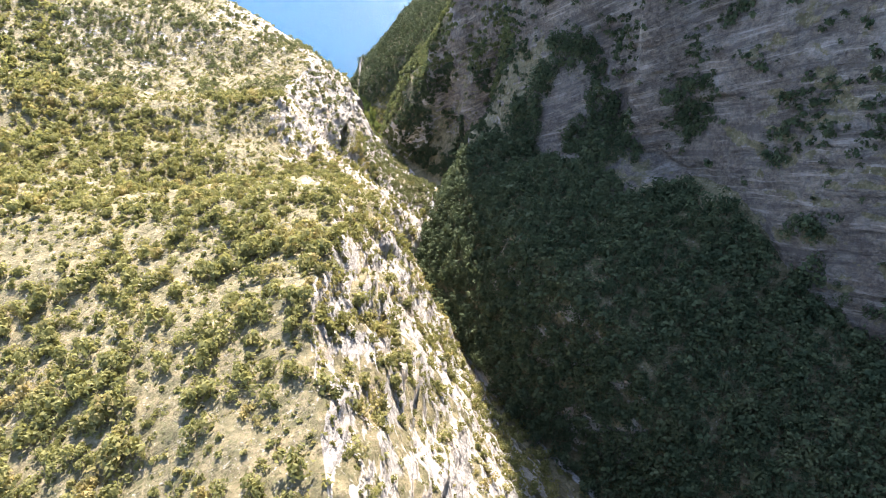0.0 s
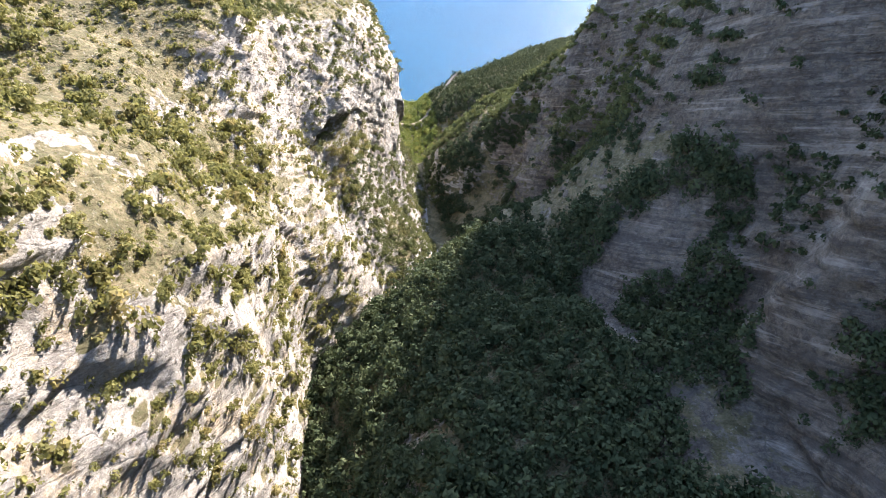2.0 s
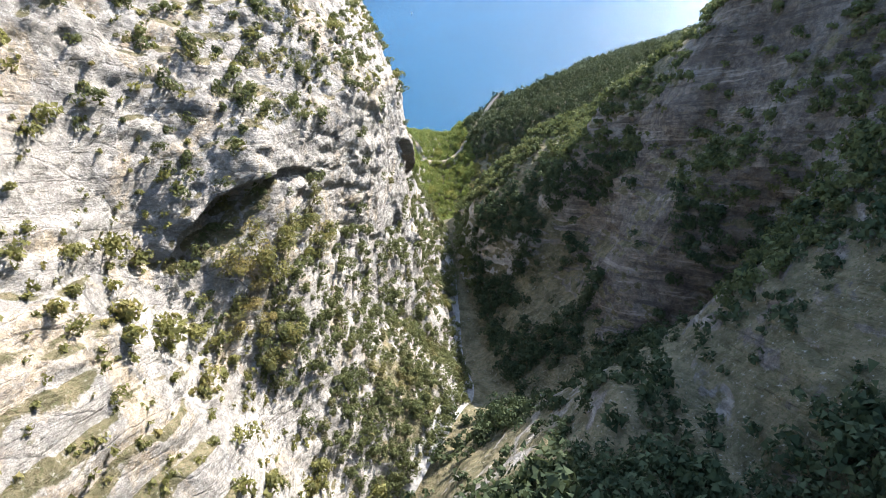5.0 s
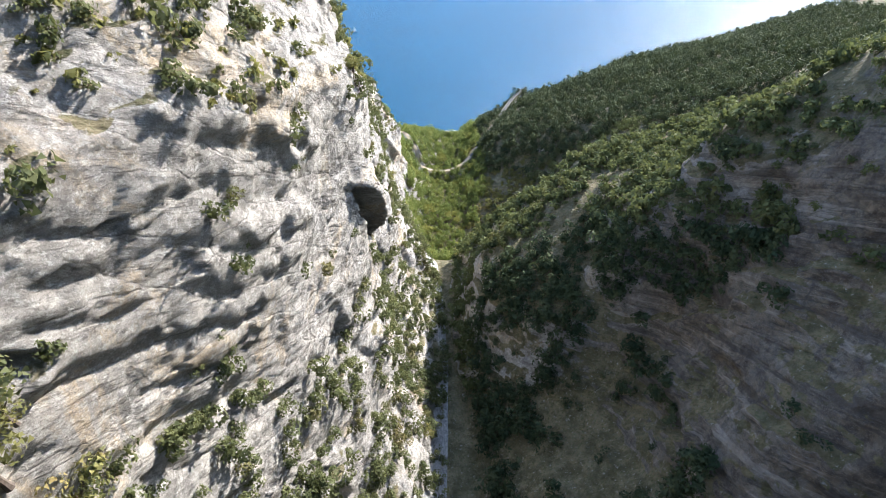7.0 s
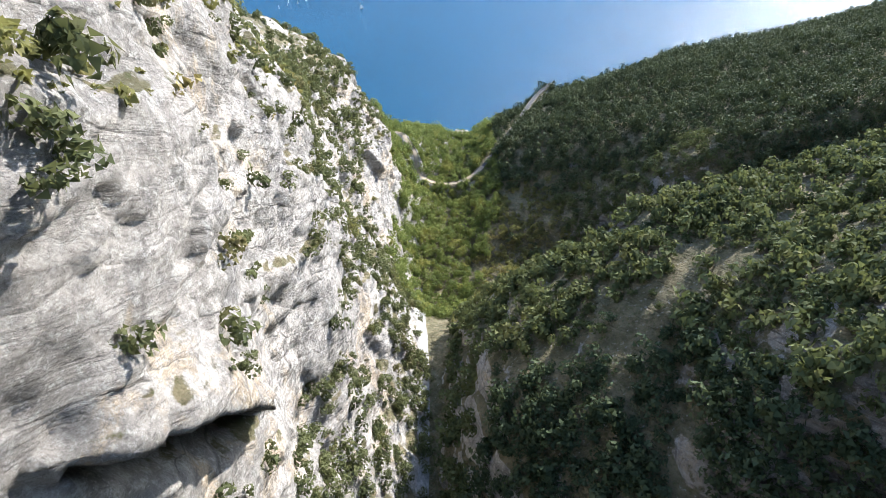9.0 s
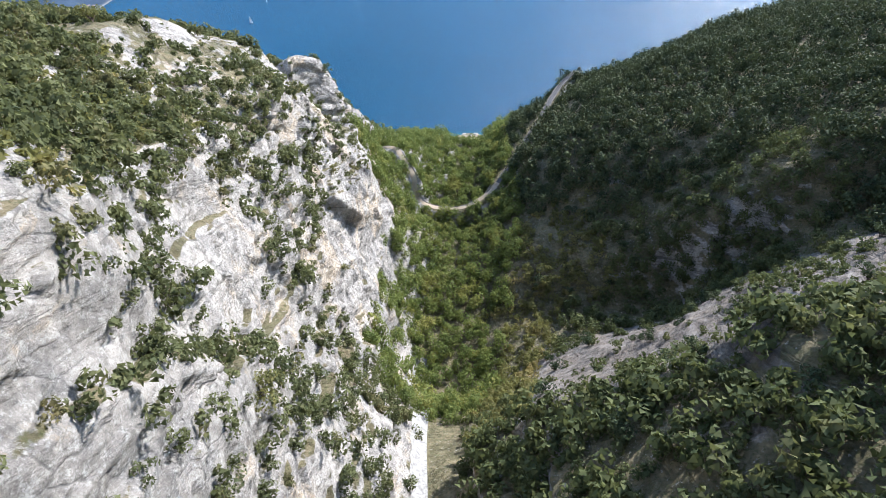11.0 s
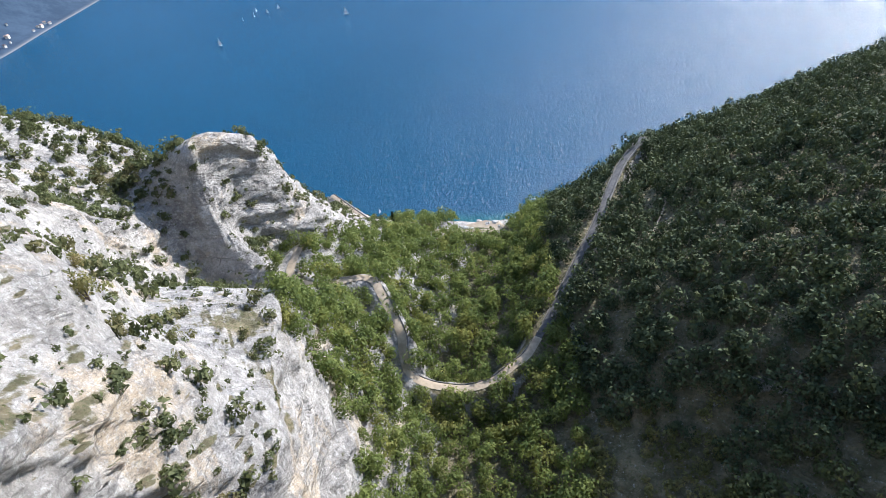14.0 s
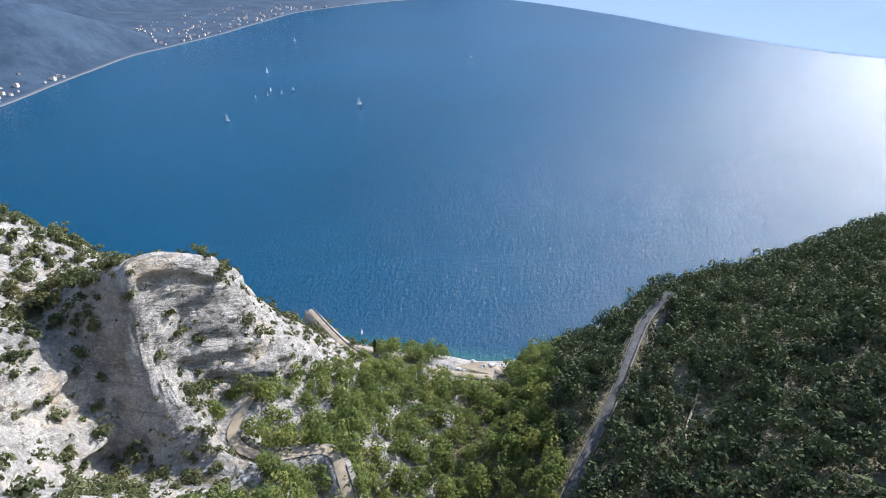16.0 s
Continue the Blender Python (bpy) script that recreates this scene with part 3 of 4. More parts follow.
def water_material():
    m = Nodes("lake_water", 0.27)
    m.shader.inputs["IOR"].default_value = 1.33
    m.shader.inputs["Specular IOR Level"].default_value = 0.24
    wide = m.noise(0.006, 4, 0.6, warp=0.4)
    m.bump(m.noise(0.8, 8, 0.7, m.at(1.3, 0.8, 1.0)), 1.0, 0.45)
    # pale shallows along the beach
    q = m.split(m.place.outputs["Position"])
    shore = m.math("ADD", q[1], m.math("MULTIPLY", m.noise(0.3, 4), 3.0))
    shallow = m.math("MULTIPLY", m.band(shore, 407, 412.5, 0.75, 0), m.band(q[0], -60, -45))
    return m.colour(m.mix(shallow, m.mix(m.band(wide, 0.3, 0.7), (0.0001, 0.046, 0.095), (0.0001, 0.056, 0.116)), (0.012, 0.11, 0.11)))


GROUND_MAT = ground_material()
LEAF_VALLEY = leaf_material("leaves_valley", (0.075, 0.105, 0.034), (0.195, 0.225, 0.07), (0.31, 0.28, 0.085), 0.8)
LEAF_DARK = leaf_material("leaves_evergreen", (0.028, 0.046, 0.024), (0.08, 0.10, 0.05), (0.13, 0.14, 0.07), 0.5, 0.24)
LEAF_DRY = leaf_material("leaves_dry_scrub", (0.10, 0.105, 0.042), (0.24, 0.23, 0.09), (0.36, 0.27, 0.12), 0.8)
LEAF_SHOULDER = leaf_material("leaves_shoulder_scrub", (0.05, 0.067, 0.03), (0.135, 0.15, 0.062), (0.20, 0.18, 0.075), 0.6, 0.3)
LEAF_OLIVE = leaf_material("leaves_olive_scrub", (0.058, 0.072, 0.034), (0.155, 0.165, 0.075), (0.25, 0.19, 0.09), 0.6, 0.36)
# lake slope leaves are darkened in colour to stand for the slope's shade
LEAF_SLOPE_SHADE = leaf_material("leaves_slope_shade", (0.026, 0.039, 0.021), (0.10, 0.12, 0.055), (0.13, 0.135, 0.06), 0.5, 0.12)
BARK = plain("bark", (0.06, 0.045, 0.035), (0.14, 0.11, 0.09), 6)
ROAD_MAT = plain("pale_gravel_road", (0.26, 0.205, 0.14), (0.40, 0.325, 0.235), 1.2, 0.9)
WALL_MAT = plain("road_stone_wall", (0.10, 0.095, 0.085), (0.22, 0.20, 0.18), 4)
# darker grey for the far road stretch, standing for the slope's shade
ROAD_SHADE = plain("shaded_road_grey", (0.055, 0.054, 0.055), (0.115, 0.11, 0.105), 1.5)
WATER = water_material()


# ---- making objects ----
def mesh_object(name, verts, faces, material, smooth=True):
    me = bpy.data.meshes.new(name)
    verts, faces = np.asarray(verts, np.float32), np.asarray(faces, np.int32)
    n = faces.shape[1]
    me.vertices.add(len(verts))
    me.vertices.foreach_set("co", verts.ravel())
    me.loops.add(faces.size)
    me.loops.foreach_set("vertex_index", faces.ravel())
    me.polygons.add(len(faces))
    me.polygons.foreach_set("loop_start", np.arange(len(faces), dtype=np.int32) * n)
    me.polygons.foreach_set("use_smooth", np.full(len(faces), smooth))
    me.update(calc_edges=True)
    me.materials.append(material)
    return new(name, me)


def part(name, bm, material, parent, label=""):
    me = bpy.data.meshes.new(name)
    bm.to_mesh(me)
    bm.free()
    me.materials.append(material)
    ob = new(name, me)
    ob.parent = parent
    return tagged(ob, label)


def grid_faces(rows, cols):
    k = np.arange(rows * cols).reshape(rows, cols)
    return np.stack([k[:-1, :-1], k[:-1, 1:], k[1:, 1:], k[1:, :-1]], -1).reshape(-1, 4)


# ---- ground and lake ----
def outer_ground(g):
    """The gorge's sheet, carried outwards to the horizon behind and beside it."""
    for side in (0, -1):
        sign = -1 if side == 0 else 1
        edge = g[:, side]
        wings = []
        for k, d in enumerate((25, 70, 160, 400, 1200)):
            w = edge.copy()
            w[:, 0] += sign * d
            rise = np.where(edge[:, 2] > 2, 0.25 * d ** 0.8, 0.0)
            w[:, 2] += rise + 4 * rough_noise(w, 40, 3, 5) * (edge[:, 2] > 2)
            wings.append(w)
        block = np.stack(wings, 1)
        g = np.concatenate([block[:, ::-1], g], 1) if side == 0 else np.concatenate([g, block], 1)
    back = [g[0] + np.array([0, -d, 0.12 * d]) for d in (900, 300, 100, 30)]
    return np.concatenate([np.stack(back), g], 0)


SHEET = outer_ground(GROUND)
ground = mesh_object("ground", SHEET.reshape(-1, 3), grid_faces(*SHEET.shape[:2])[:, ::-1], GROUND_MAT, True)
tagged(ground, "steep limestone gorge with cliffs, ledges and thin dry soil", "ground", kind="structure")


def lake():
    xs = np.concatenate([np.linspace(-4500, -300, 8), np.linspace(-280, 280, 29), np.linspace(300, 4500, 8)])
    ys = np.concatenate([np.linspace(330, 1100, 40), np.linspace(1200, 4800, 8)])
    v = np.array([(x, y, 0.0) for y in ys for x in xs])
    return mesh_object("water", v, grid_faces(len(ys), len(xs)), WATER)


tagged(lake(), "deep blue lake with small ripples and sun glitter", "lake", kind="structure")


# ---- trees and scrub ----
def crown_cloud(rng, leaves, lumps=6, flat=0.8, spread=1.0):
    """Small leaf sprays over several lumps; radius about 1, standing on z = 0."""
    heart = rng.normal(size=(lumps, 3)) * (0.48 * spread, 0.48 * spread, 0.3)
    size = rng.uniform(0.34, 0.6, lumps) / spread ** 0.7
    pick = rng.integers(0, lumps, leaves)
    way = rng.normal(size=(leaves, 3))
    way[:, 2] = np.abs(way[:, 2]) * 1.1 - 0.35
    way /= np.linalg.norm(way, axis=1)[:, None]
    mid = heart[pick] + way * size[pick, None] * rng.uniform(0.75, 1.1, leaves)[:, None]
    mid[:, 2] = mid[:, 2] * flat + 0.75
    face = way + rng.normal(size=(leaves, 3)) * 0.4
    face /= np.linalg.norm(face, axis=1)[:, None]
    side = np.cross(face, rng.normal(size=(leaves, 3)))
    side /= np.linalg.norm(side, axis=1)[:, None]
    other = np.cross(face, side)
    s = rng.uniform(0.6, 1.25, leaves)[:, None] * 1.75 / math.sqrt(leaves)
    droop = face * s * 0.35
    leaf = np.stack([mid - side * s * 1.25 - droop * 0.5, mid + other * s * 1.5 - droop, mid + side * s * 1.25 - other * s * 0.5], 1)
    return leaf.reshape(-1, 3)


def plants(name, spots, sizes, leaves, material, seed, kinds=7, flat=0.8, spread=1.0):
    """Leafy crowns of many plants, joined."""
    rng = np.random.default_rng(seed)
    clouds = [crown_cloud(rng, leaves, rng.integers(4, 9), flat, spread) for _ in range(kinds)]
    which = rng.integers(0, kinds, len(spots))
    turn = rng.uniform(0, 2 * math.pi, len(spots))
    c, s = np.cos(turn), np.sin(turn)
    tall = rng.uniform(0.85, 1.25, len(spots))
    base = np.stack(clouds)[which] 
    x = base[..., 0] * c[:, None] - base[..., 1] * s[:, None]
    y = base[..., 0] * s[:, None] + base[..., 1] * c[:, None]
    v = np.stack([x, y, base[..., 2] * tall[:, None]], -1) * sizes[:, None, None] + spots[:, None, :]
    faces = np.arange(v.shape[0] * v.shape[1]).reshape(-1, 3)
    return mesh_object(name, v.reshape(-1, 3), faces, material, False)


CENTRES = 0.25 * (GROUND[:-1, :-1] + GROUND[1:, :-1] + GROUND[:-1, 1:] + GROUND[1:, 1:])
EDGE_A, EDGE_B = GROUND[1:, 1:] - GROUND[:-1, :-1], GROUND[1:, :-1] - GROUND[:-1, 1:]
AREAS = 0.5 * np.linalg.norm(np.cross(EDGE_A, EDGE_B), axis=-1)
LEVEL = NORMALS[:-1, :-1, 2]
COLUMN = np.broadcast_to(np.arange(CENTRES.shape[1])[None, :], AREAS.shape)
STREAM_COLUMN = sum(COLUMNS[:7])
LAKE_LINE = spline(LAKE_ROAD, 0.6)
ROADS = np.concatenate([spline(OLD_ROAD, 0.6), spline(LAKE_ROAD, 0.6)])


def sow(where, per_m2, apart, seed):
    """Spots on the ground in a zone, at least about that far apart."""
    rng = np.random.default_rng(seed)
    hope = AREAS * np.where(where, per_m2, 0) * (CENTRES[..., 2] > 1.0)
    hit = rng.random(hope.shape) < 1 - np.exp(-hope)
    p = CENTRES[hit]
    p = p[rng.permutation(len(p))]
    cell = np.floor(p / apart).astype(np.int64)
    _, first = np.unique(cell, axis=0, return_index=True)
    p = p[np.sort(first)]
    if len(p):
        gap = np.min(np.linalg.norm(p[:, None, :2] - ROADS[None, ::2, :2], axis=-1) + 0.3 * np.abs(p[:, None, 2] - ROADS[None, ::2, 2]), axis=1)
        p = p[gap > 1.5]
        p = p[~((p[:, 0] > -20.5) & (p[:, 0] < -8) & (p[:, 1] > 396.5) & (p[:, 1] < 404.5))]
        p = p[~((p[:, 0] < 8) & (p[:, 1] > 231) & (p[:, 1] < 248) & (np.abs(p[:, 2] - 66.8 + 1.15 * (p[:, 1] - 239.8)) < 4))]
        shore = LAKE_LINE[np.abs(p[:, None, 0] - LAKE_LINE[None, :, 0]).argmin(1)]
        p = p[~((p[:, 0] > -46) & (p[:, 0] < -7) & (p[:, 1] < shore[:, 1]) & (p[:, 1] > shore[:, 1] - 3.2) & (p[:, 2] < 12))]
    return p


X0, Y0, Z0 = CENTRES[..., 0], CENTRES[..., 1], CENTRES[..., 2]
RIGHT = COLUMN > STREAM_COLUMN
PATCH = rough_noise(CENTRES, 13, 4, 51)
FINE = rough_noise(CENTRES, 4.5, 3, 61)
SOFT = smoothstep(0.30, 0.62, LEVEL + 0.35 * FINE + 0.25 * PATCH)  # where soil holds
LEFT_CLIFF = (~RIGHT) & (COLUMN > sum(COLUMNS[:3]))

SLAB = RIGHT & (Y0 > 290) & (Y0 < 322 + 3 * PATCH) & (X0 > 8 + 0.5 * np.maximum(0, Y0 - 314)) & (X0 < 62)
SCREE = RIGHT & (X0 > 39) & (X0 < 62) & (Y0 > 112) & (Y0 < 160) & (PATCH < 0.12)
BANK = RIGHT & (Y0 > 190) & (Y0 < 300) & (COLUMN < STREAM_COLUMN + 14)
CLIFFS = RIGHT & ~BANK & (Y0 >= 190) & (Y0 < 268) & (Z0 < 66 - 0.55 * np.maximum(0, Y0 - 235)) & (X0 > 8)
OPEN = RIGHT & (((Y0 > 330) & (Y0 < 352) & (X0 > 3 + 5 * PATCH + 3 * FINE) & (X0 < 19 + 6 * PATCH)) | ((Y0 > 292) & (Y0 < 330) & (X0 > 1 + 5 * PATCH) & (X0 < 9 + 6 * PATCH)))
HOLLOW = RIGHT & ~OPEN & ~SLAB & (Y0 >= 300) & (Y0 < 346 + 5 * PATCH) & (X0 < 50 + 8 * PATCH)
ZONES = {
    # name: zone, plants a square metre, distance, size range, leaves, material
    "scrub_near_spur": ((Y0 < 182) & (X0 > -72 + 14 * PATCH) & ~RIGHT, 0.015 + (0.10 + 0.3 * SOFT) * smoothstep(-0.2, 0.15, PATCH + 0.6 * FINE), 1.4, (0.5, 1.6), 140, LEAF_DRY),
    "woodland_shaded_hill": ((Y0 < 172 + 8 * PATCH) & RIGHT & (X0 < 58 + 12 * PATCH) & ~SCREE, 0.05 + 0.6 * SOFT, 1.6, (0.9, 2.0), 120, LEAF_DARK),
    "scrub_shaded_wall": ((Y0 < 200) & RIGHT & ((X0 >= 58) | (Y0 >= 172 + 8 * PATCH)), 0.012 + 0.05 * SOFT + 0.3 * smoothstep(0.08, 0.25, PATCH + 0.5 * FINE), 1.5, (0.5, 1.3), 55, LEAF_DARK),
    "scrub_sunny_wall": ((Y0 >= 182) & (Y0 < 300) & ~RIGHT & (X0 > -72 + 14 * PATCH) & (COLUMN < sum(COLUMNS[:5]) - 20), 0.02 + 0.32 * SOFT * smoothstep(-0.2, 0.15, PATCH + 0.5 * FINE) + 0.35 * (Y0 > 272) * smoothstep(0.0, 0.15, PATCH + 0.4 * FINE) + 0.6 * ((Y0 > 266) & (X0 < -15) & (Z0 > 61)) * smoothstep(-0.6, -0.1, PATCH + 0.5 * FINE), 1.0, (0.35, 1.2), 190, LEAF_OLIVE),
    "scrub_sunny_foot": ((Y0 >= 182) & (Y0 < 300) & ~RIGHT & (COLUMN >= sum(COLUMNS[:5]) - 20), (0.02 + 0.3 * (Y0 < 238) + 0.6 * smoothstep(-0.15, 0.2, PATCH + 0.7 * FINE + 0.1)) * smoothstep(0.05, 0.3, LEVEL), 1.0, (0.5, 1.3), 240, LEAF_OLIVE),
    "low_scrub_left_slopes": ((Y0 < 300) & (X0 > -68 + 14 * PATCH) & ~RIGHT & (COLUMN < np.where(Y0 < 185, sum(COLUMNS[:6]), sum(COLUMNS[:4]))), 0.05 + 0.13 * (Y0 < 185) + 0.5 * SOFT + 0.5 * ((Y0 > 266) & (X0 < -15)), 0.9, (0.2, 0.6), 32, LEAF_DRY),
    "low_scrub_lake_ridge": ((Y0 >= 300) & (Y0 < 400) & ~RIGHT & (COLUMN < sum(COLUMNS[:5])), 0.12 + 0.25 * SOFT, 0.8, (0.15, 0.45), 36, LEAF_OLIVE),
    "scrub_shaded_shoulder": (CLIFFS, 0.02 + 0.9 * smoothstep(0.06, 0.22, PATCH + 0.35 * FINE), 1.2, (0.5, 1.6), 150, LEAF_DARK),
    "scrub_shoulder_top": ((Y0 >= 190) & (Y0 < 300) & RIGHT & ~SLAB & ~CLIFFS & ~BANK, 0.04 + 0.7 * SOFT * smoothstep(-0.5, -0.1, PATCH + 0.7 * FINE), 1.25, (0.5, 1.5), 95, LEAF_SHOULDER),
    "scrub_left_heights": ((Y0 < 296) & ~RIGHT & (X0 < -58), 0.02 + 0.16 * SOFT, 2.2, (0.7, 1.8), 45, LEAF_DRY),
    "scrub_lake_ridge": ((Y0 >= 300) & ~RIGHT & (X0 > -100) & (COLUMN < sum(COLUMNS[:5])), 0.02 + 0.35 * SOFT * np.where((Y0 > 310) & (Y0 < 346), 0.3, 0.55) + 0.35 * (Y0 > 345) * smoothstep(-0.1, 0.1, PATCH + 0.4 * FINE) + 0.3 * (Y0 < 335) * smoothstep(0.0, 0.15, PATCH + 0.4 * FINE) + 0.7 * ((Y0 < 309) & (X0 < -15.5) & (Z0 > 57) | (Y0 < 338) & (X0 < -36 - 0.3 * (Y0 - 309))) * smoothstep(-0.4, 0.0, PATCH + 0.5 * FINE), 0.95, (0.35, 1.1), 120, LEAF_OLIVE),
    "woodland_valley_floor": ((Y0 >= 300) & ((~RIGHT & (COLUMN >= sum(COLUMNS[:5]) + np.where(Y0 < 342, 58, 0)) & ((LEVEL > 0.3) | (Y0 > 345)) & ~OPEN) | (RIGHT & ~OPEN & (COLUMN < sum(COLUMNS[:9]) - 12))), 0.8, 1.8, (0.75, 1.6), 240, LEAF_VALLEY),
    "scrub_open_slope": (OPEN & ~SLAB, 0.4 + 0.6 * smoothstep(-0.15, 0.2, PATCH + 0.8 * FINE), 0.95, (0.35, 1.1), 140, LEAF_DRY),
    "scrub_on_slab": (SLAB, 0.01 + 0.5 * smoothstep(0.05, 0.25, PATCH + 0.6 * FINE), 1.0, (0.35, 1.0), 110, LEAF_SHOULDER),
    # lighter leaves here paint in the sun that reaches the hollow
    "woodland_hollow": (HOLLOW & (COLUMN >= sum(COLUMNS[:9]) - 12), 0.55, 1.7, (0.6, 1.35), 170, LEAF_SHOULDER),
    "woodland_lake_slope": (~HOLLOW & ~OPEN & ~SLAB & (Y0 >= 300) & RIGHT & (COLUMN >= sum(COLUMNS[:9]) - 12) & (X0 < 151), 0.6, 2.2, (0.9, 1.7), 190, LEAF_SLOPE_SHADE),
}
for k, (name, (zone, per, apart, (small, big), leaves, material)) in enumerate(ZONES.items()):
    spots = sow(zone, per, apart, 100 + k)
    sizes = np.random.default_rng(200 + k).uniform(small, big, len(spots))
    ob = plants(name, spots - (0, 0, 0.25), sizes, leaves, material, 300 + k, *((7, 1.3, 0.55) if "woodland" in name else (7, 0.85, 0.9)))
    tagged(ob, "dense " + name.replace("_", " ") + " with uneven leafy crowns", "scrub", kind="stuff")
    


# ---- roads ----
def ribbon(name, line, half, material, lift=0.03):
    way = np.gradient(line[:, :2], axis=0)
    way /= np.linalg.norm(way, axis=1)[:, None]
    side = np.stack([way[:, 1], -way[:, 0]], 1)
    cols = []
    for k in (-1, -0.5, 0, 0.5, 1):
        c = line.copy()
        c[:, :2] += side * half * k
        c[:, 2] += lift + 0.05 * (1 - k * k)
        cols.append(c)
    g = np.stack(cols, 1)
    return mesh_object(name, g.reshape(-1, 3), grid_faces(*g.shape[:2]), material)


FIRST_LEG = [p for p in OLD_ROAD if p[0] < -1]
FAR_LEG = [p for p in OLD_ROAD if p[0] > -2]
tagged(ribbon("road", spline(FIRST_LEG, 0.5), 0.58, ROAD_MAT, 0.05), "old pale gravel mountain road cut into the slope", "road", kind="structure")
tagged(ribbon("road", spline(FAR_LEG, 0.5), 0.5, ROAD_SHADE, 0.05), "stretch of the old mountain road with its shade put into a grey colour", "road", kind="structure")
tagged(ribbon("road", spline(LAKE_ROAD, 0.5), 0.5, ROAD_MAT, 0.05), "pale road along the lake shore", "road", kind="structure")


def wing_woods():
    rng = np.random.default_rng(64)
    g = SHEET[4:, -6:-2]
    rows = np.where((ROWS_Y > 225) & (ROWS_Y < 500))[0]
    i, t = rng.choice(rows, 1500), rng.random(1500) * 2.6
    k = t.astype(int)
    f = (t - k)[:, None]
    p = g[i, k] * (1 - f) + g[i, k + 1] * f
    p[:, 1] += rng.uniform(-1, 1, len(p))
    p = p[p[:, 2] > 2]
    return plants("woodland_far_slope", p - (0, 0, 0.3), rng.uniform(1.0, 2.2, len(p)), 90, LEAF_SLOPE_SHADE, 65)


tagged(wing_woods(), "dense dark woodland on the far part of the slope", "woodland", kind="stuff")


# ---- walls along the road ----
def wall_along(name, line, off, width, height, material, label):
    way = np.gradient(line[:, :2], axis=0)
    way /= np.linalg.norm(way, axis=1)[:, None]
    side = np.stack([way[:, 1], -way[:, 0]], 1)
    cols = []
    for d, z in ((off - width, -0.35), (off - width, height * 0.96), (off - width * 0.6, height), (off, height), (off + width * 0.1, height * 0.9), (off + width * 0.2, -0.35)):
        c = line.copy()
        c[:, :2] += side * d
        c[:, 2] += z + 0.04 * rough_noise(c, 0.8, 2, 71)
        cols.append(c)
    g = np.stack(cols, 1)
    return tagged(mesh_object(name, g.reshape(-1, 3), grid_faces(*g.shape[:2]), material), label, "wall", kind="structure")


road_line = spline(OLD_ROAD, 0.4)
far_leg = road_line[(road_line[:, 0] > -0.5)]
bend = road_line[(road_line[:, 0] > -17.5) & (road_line[:, 0] < -2)]
down = road_line[(road_line[:, 0] > -23) & (road_line[:, 0] < -17.5)]
wall_along("trim_parapet_1", far_leg, -0.6, 0.1, 0.12, WALL_MAT, "low stone parapet on the valley side of the road")
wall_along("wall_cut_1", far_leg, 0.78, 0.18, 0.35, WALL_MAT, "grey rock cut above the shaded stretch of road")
wall_along("trim_parapet_2", bend, -0.66, 0.1, 0.14, WALL_MAT, "low stone parapet round the bend of the road")
wall_along("trim_parapet_3", down, -0.66, 0.1, 0.14, WALL_MAT, "low stone parapet on the descending road")
lake_line = spline(LAKE_ROAD, 0.4)
wall_along("trim_parapet_4", lake_line[lake_line[:, 0] < -26], -0.55, 0.1, 0.2, WALL_MAT, "low wall between the lake road and the water")
wall_along("wall_lake_1", lake_line[lake_line[:, 0] > -27], 0.85, 0.2, 0.12, WALL_MAT, "kerb wall along the inner edge of the lake road")


# ---- gravel parking place and beach ----
def gravel_place():
    rng = np.random.default_rng(5)
    bm = bmesh.new()
    rim = [(-20.5, 398.6), (-17.8, 401.2), (-15.2, 402.6), (-12.6, 403.4), (-10.2, 402.8), (-8.6, 401.4), (-8.4, 399.6), (-10.5, 399.3), (-15, 398.8)]
    mid = bm.verts.new((-13.5, 400.6, 2.75))
    outer = [bm.verts.new((x + rng.normal() * 0.15, y + rng.normal() * 0.15, 2.3)) for x, y in rim]
    inner = [bm.verts.new((-13.5 + 0.8 * (x + 13.5), 400.6 + 0.8 * (y - 400.6), 2.78 + rng.normal() * 0.05)) for x, y in rim]
    for k in range(len(rim)):
        j = (k + 1) % len(rim)
        bm.faces.new((outer[k], outer[j], inner[j], inner[k]))
        bm.faces.new((inner[k], inner[j], mid))
    bmesh.ops.recalc_face_normals(bm, faces=bm.faces)
    me = bpy.data.meshes.new("pavement")
    bm.to_mesh(me)
    bm.free()
    me.materials.append(ROAD_MAT)
    return tagged(new("pavement", me), "pale gravel parking place beside the lake", "parking place", kind="structure")


gravel_place()


def boulder(name, where, size, seed, material, label, group=""):
    bm = bmesh.new()
    bmesh.ops.create_icosphere(bm, subdivisions=3, radius=1.0)
    p = np.array([v.co for v in bm.verts])
    p = p * (1 + 0.35 * facets(p + seed * 7.7, 0.9, seed)[:, None] + 0.2 * rough_noise(p + seed, 0.7, 3, seed)[:, None])
    for v, c in zip(bm.verts, p):
        v.co = Vector((c[0] * size[0], c[1] * size[1], c[2] * size[2]))
    me = bpy.data.meshes.new(name)
    bm.to_mesh(me)
    bm.free()
    me.materials.append(material)
    ob = new(name, me)
    ob.location = where
    return tagged(ob, label, "rock", group)


PALE_ROCK = plain("pale_rock", (0.36, 0.34, 0.31), (0.62, 0.59, 0.54), 1.4, 0.9, 0.8)


def ground_at(x, y):
    """The height of the ground at a place in plan."""
    d = (GROUND[..., 0] - x) ** 2 + (GROUND[..., 1] - y) ** 2
    k = np.unravel_index(d.argmin(), d.shape)
    return float(GROUND[k][2])


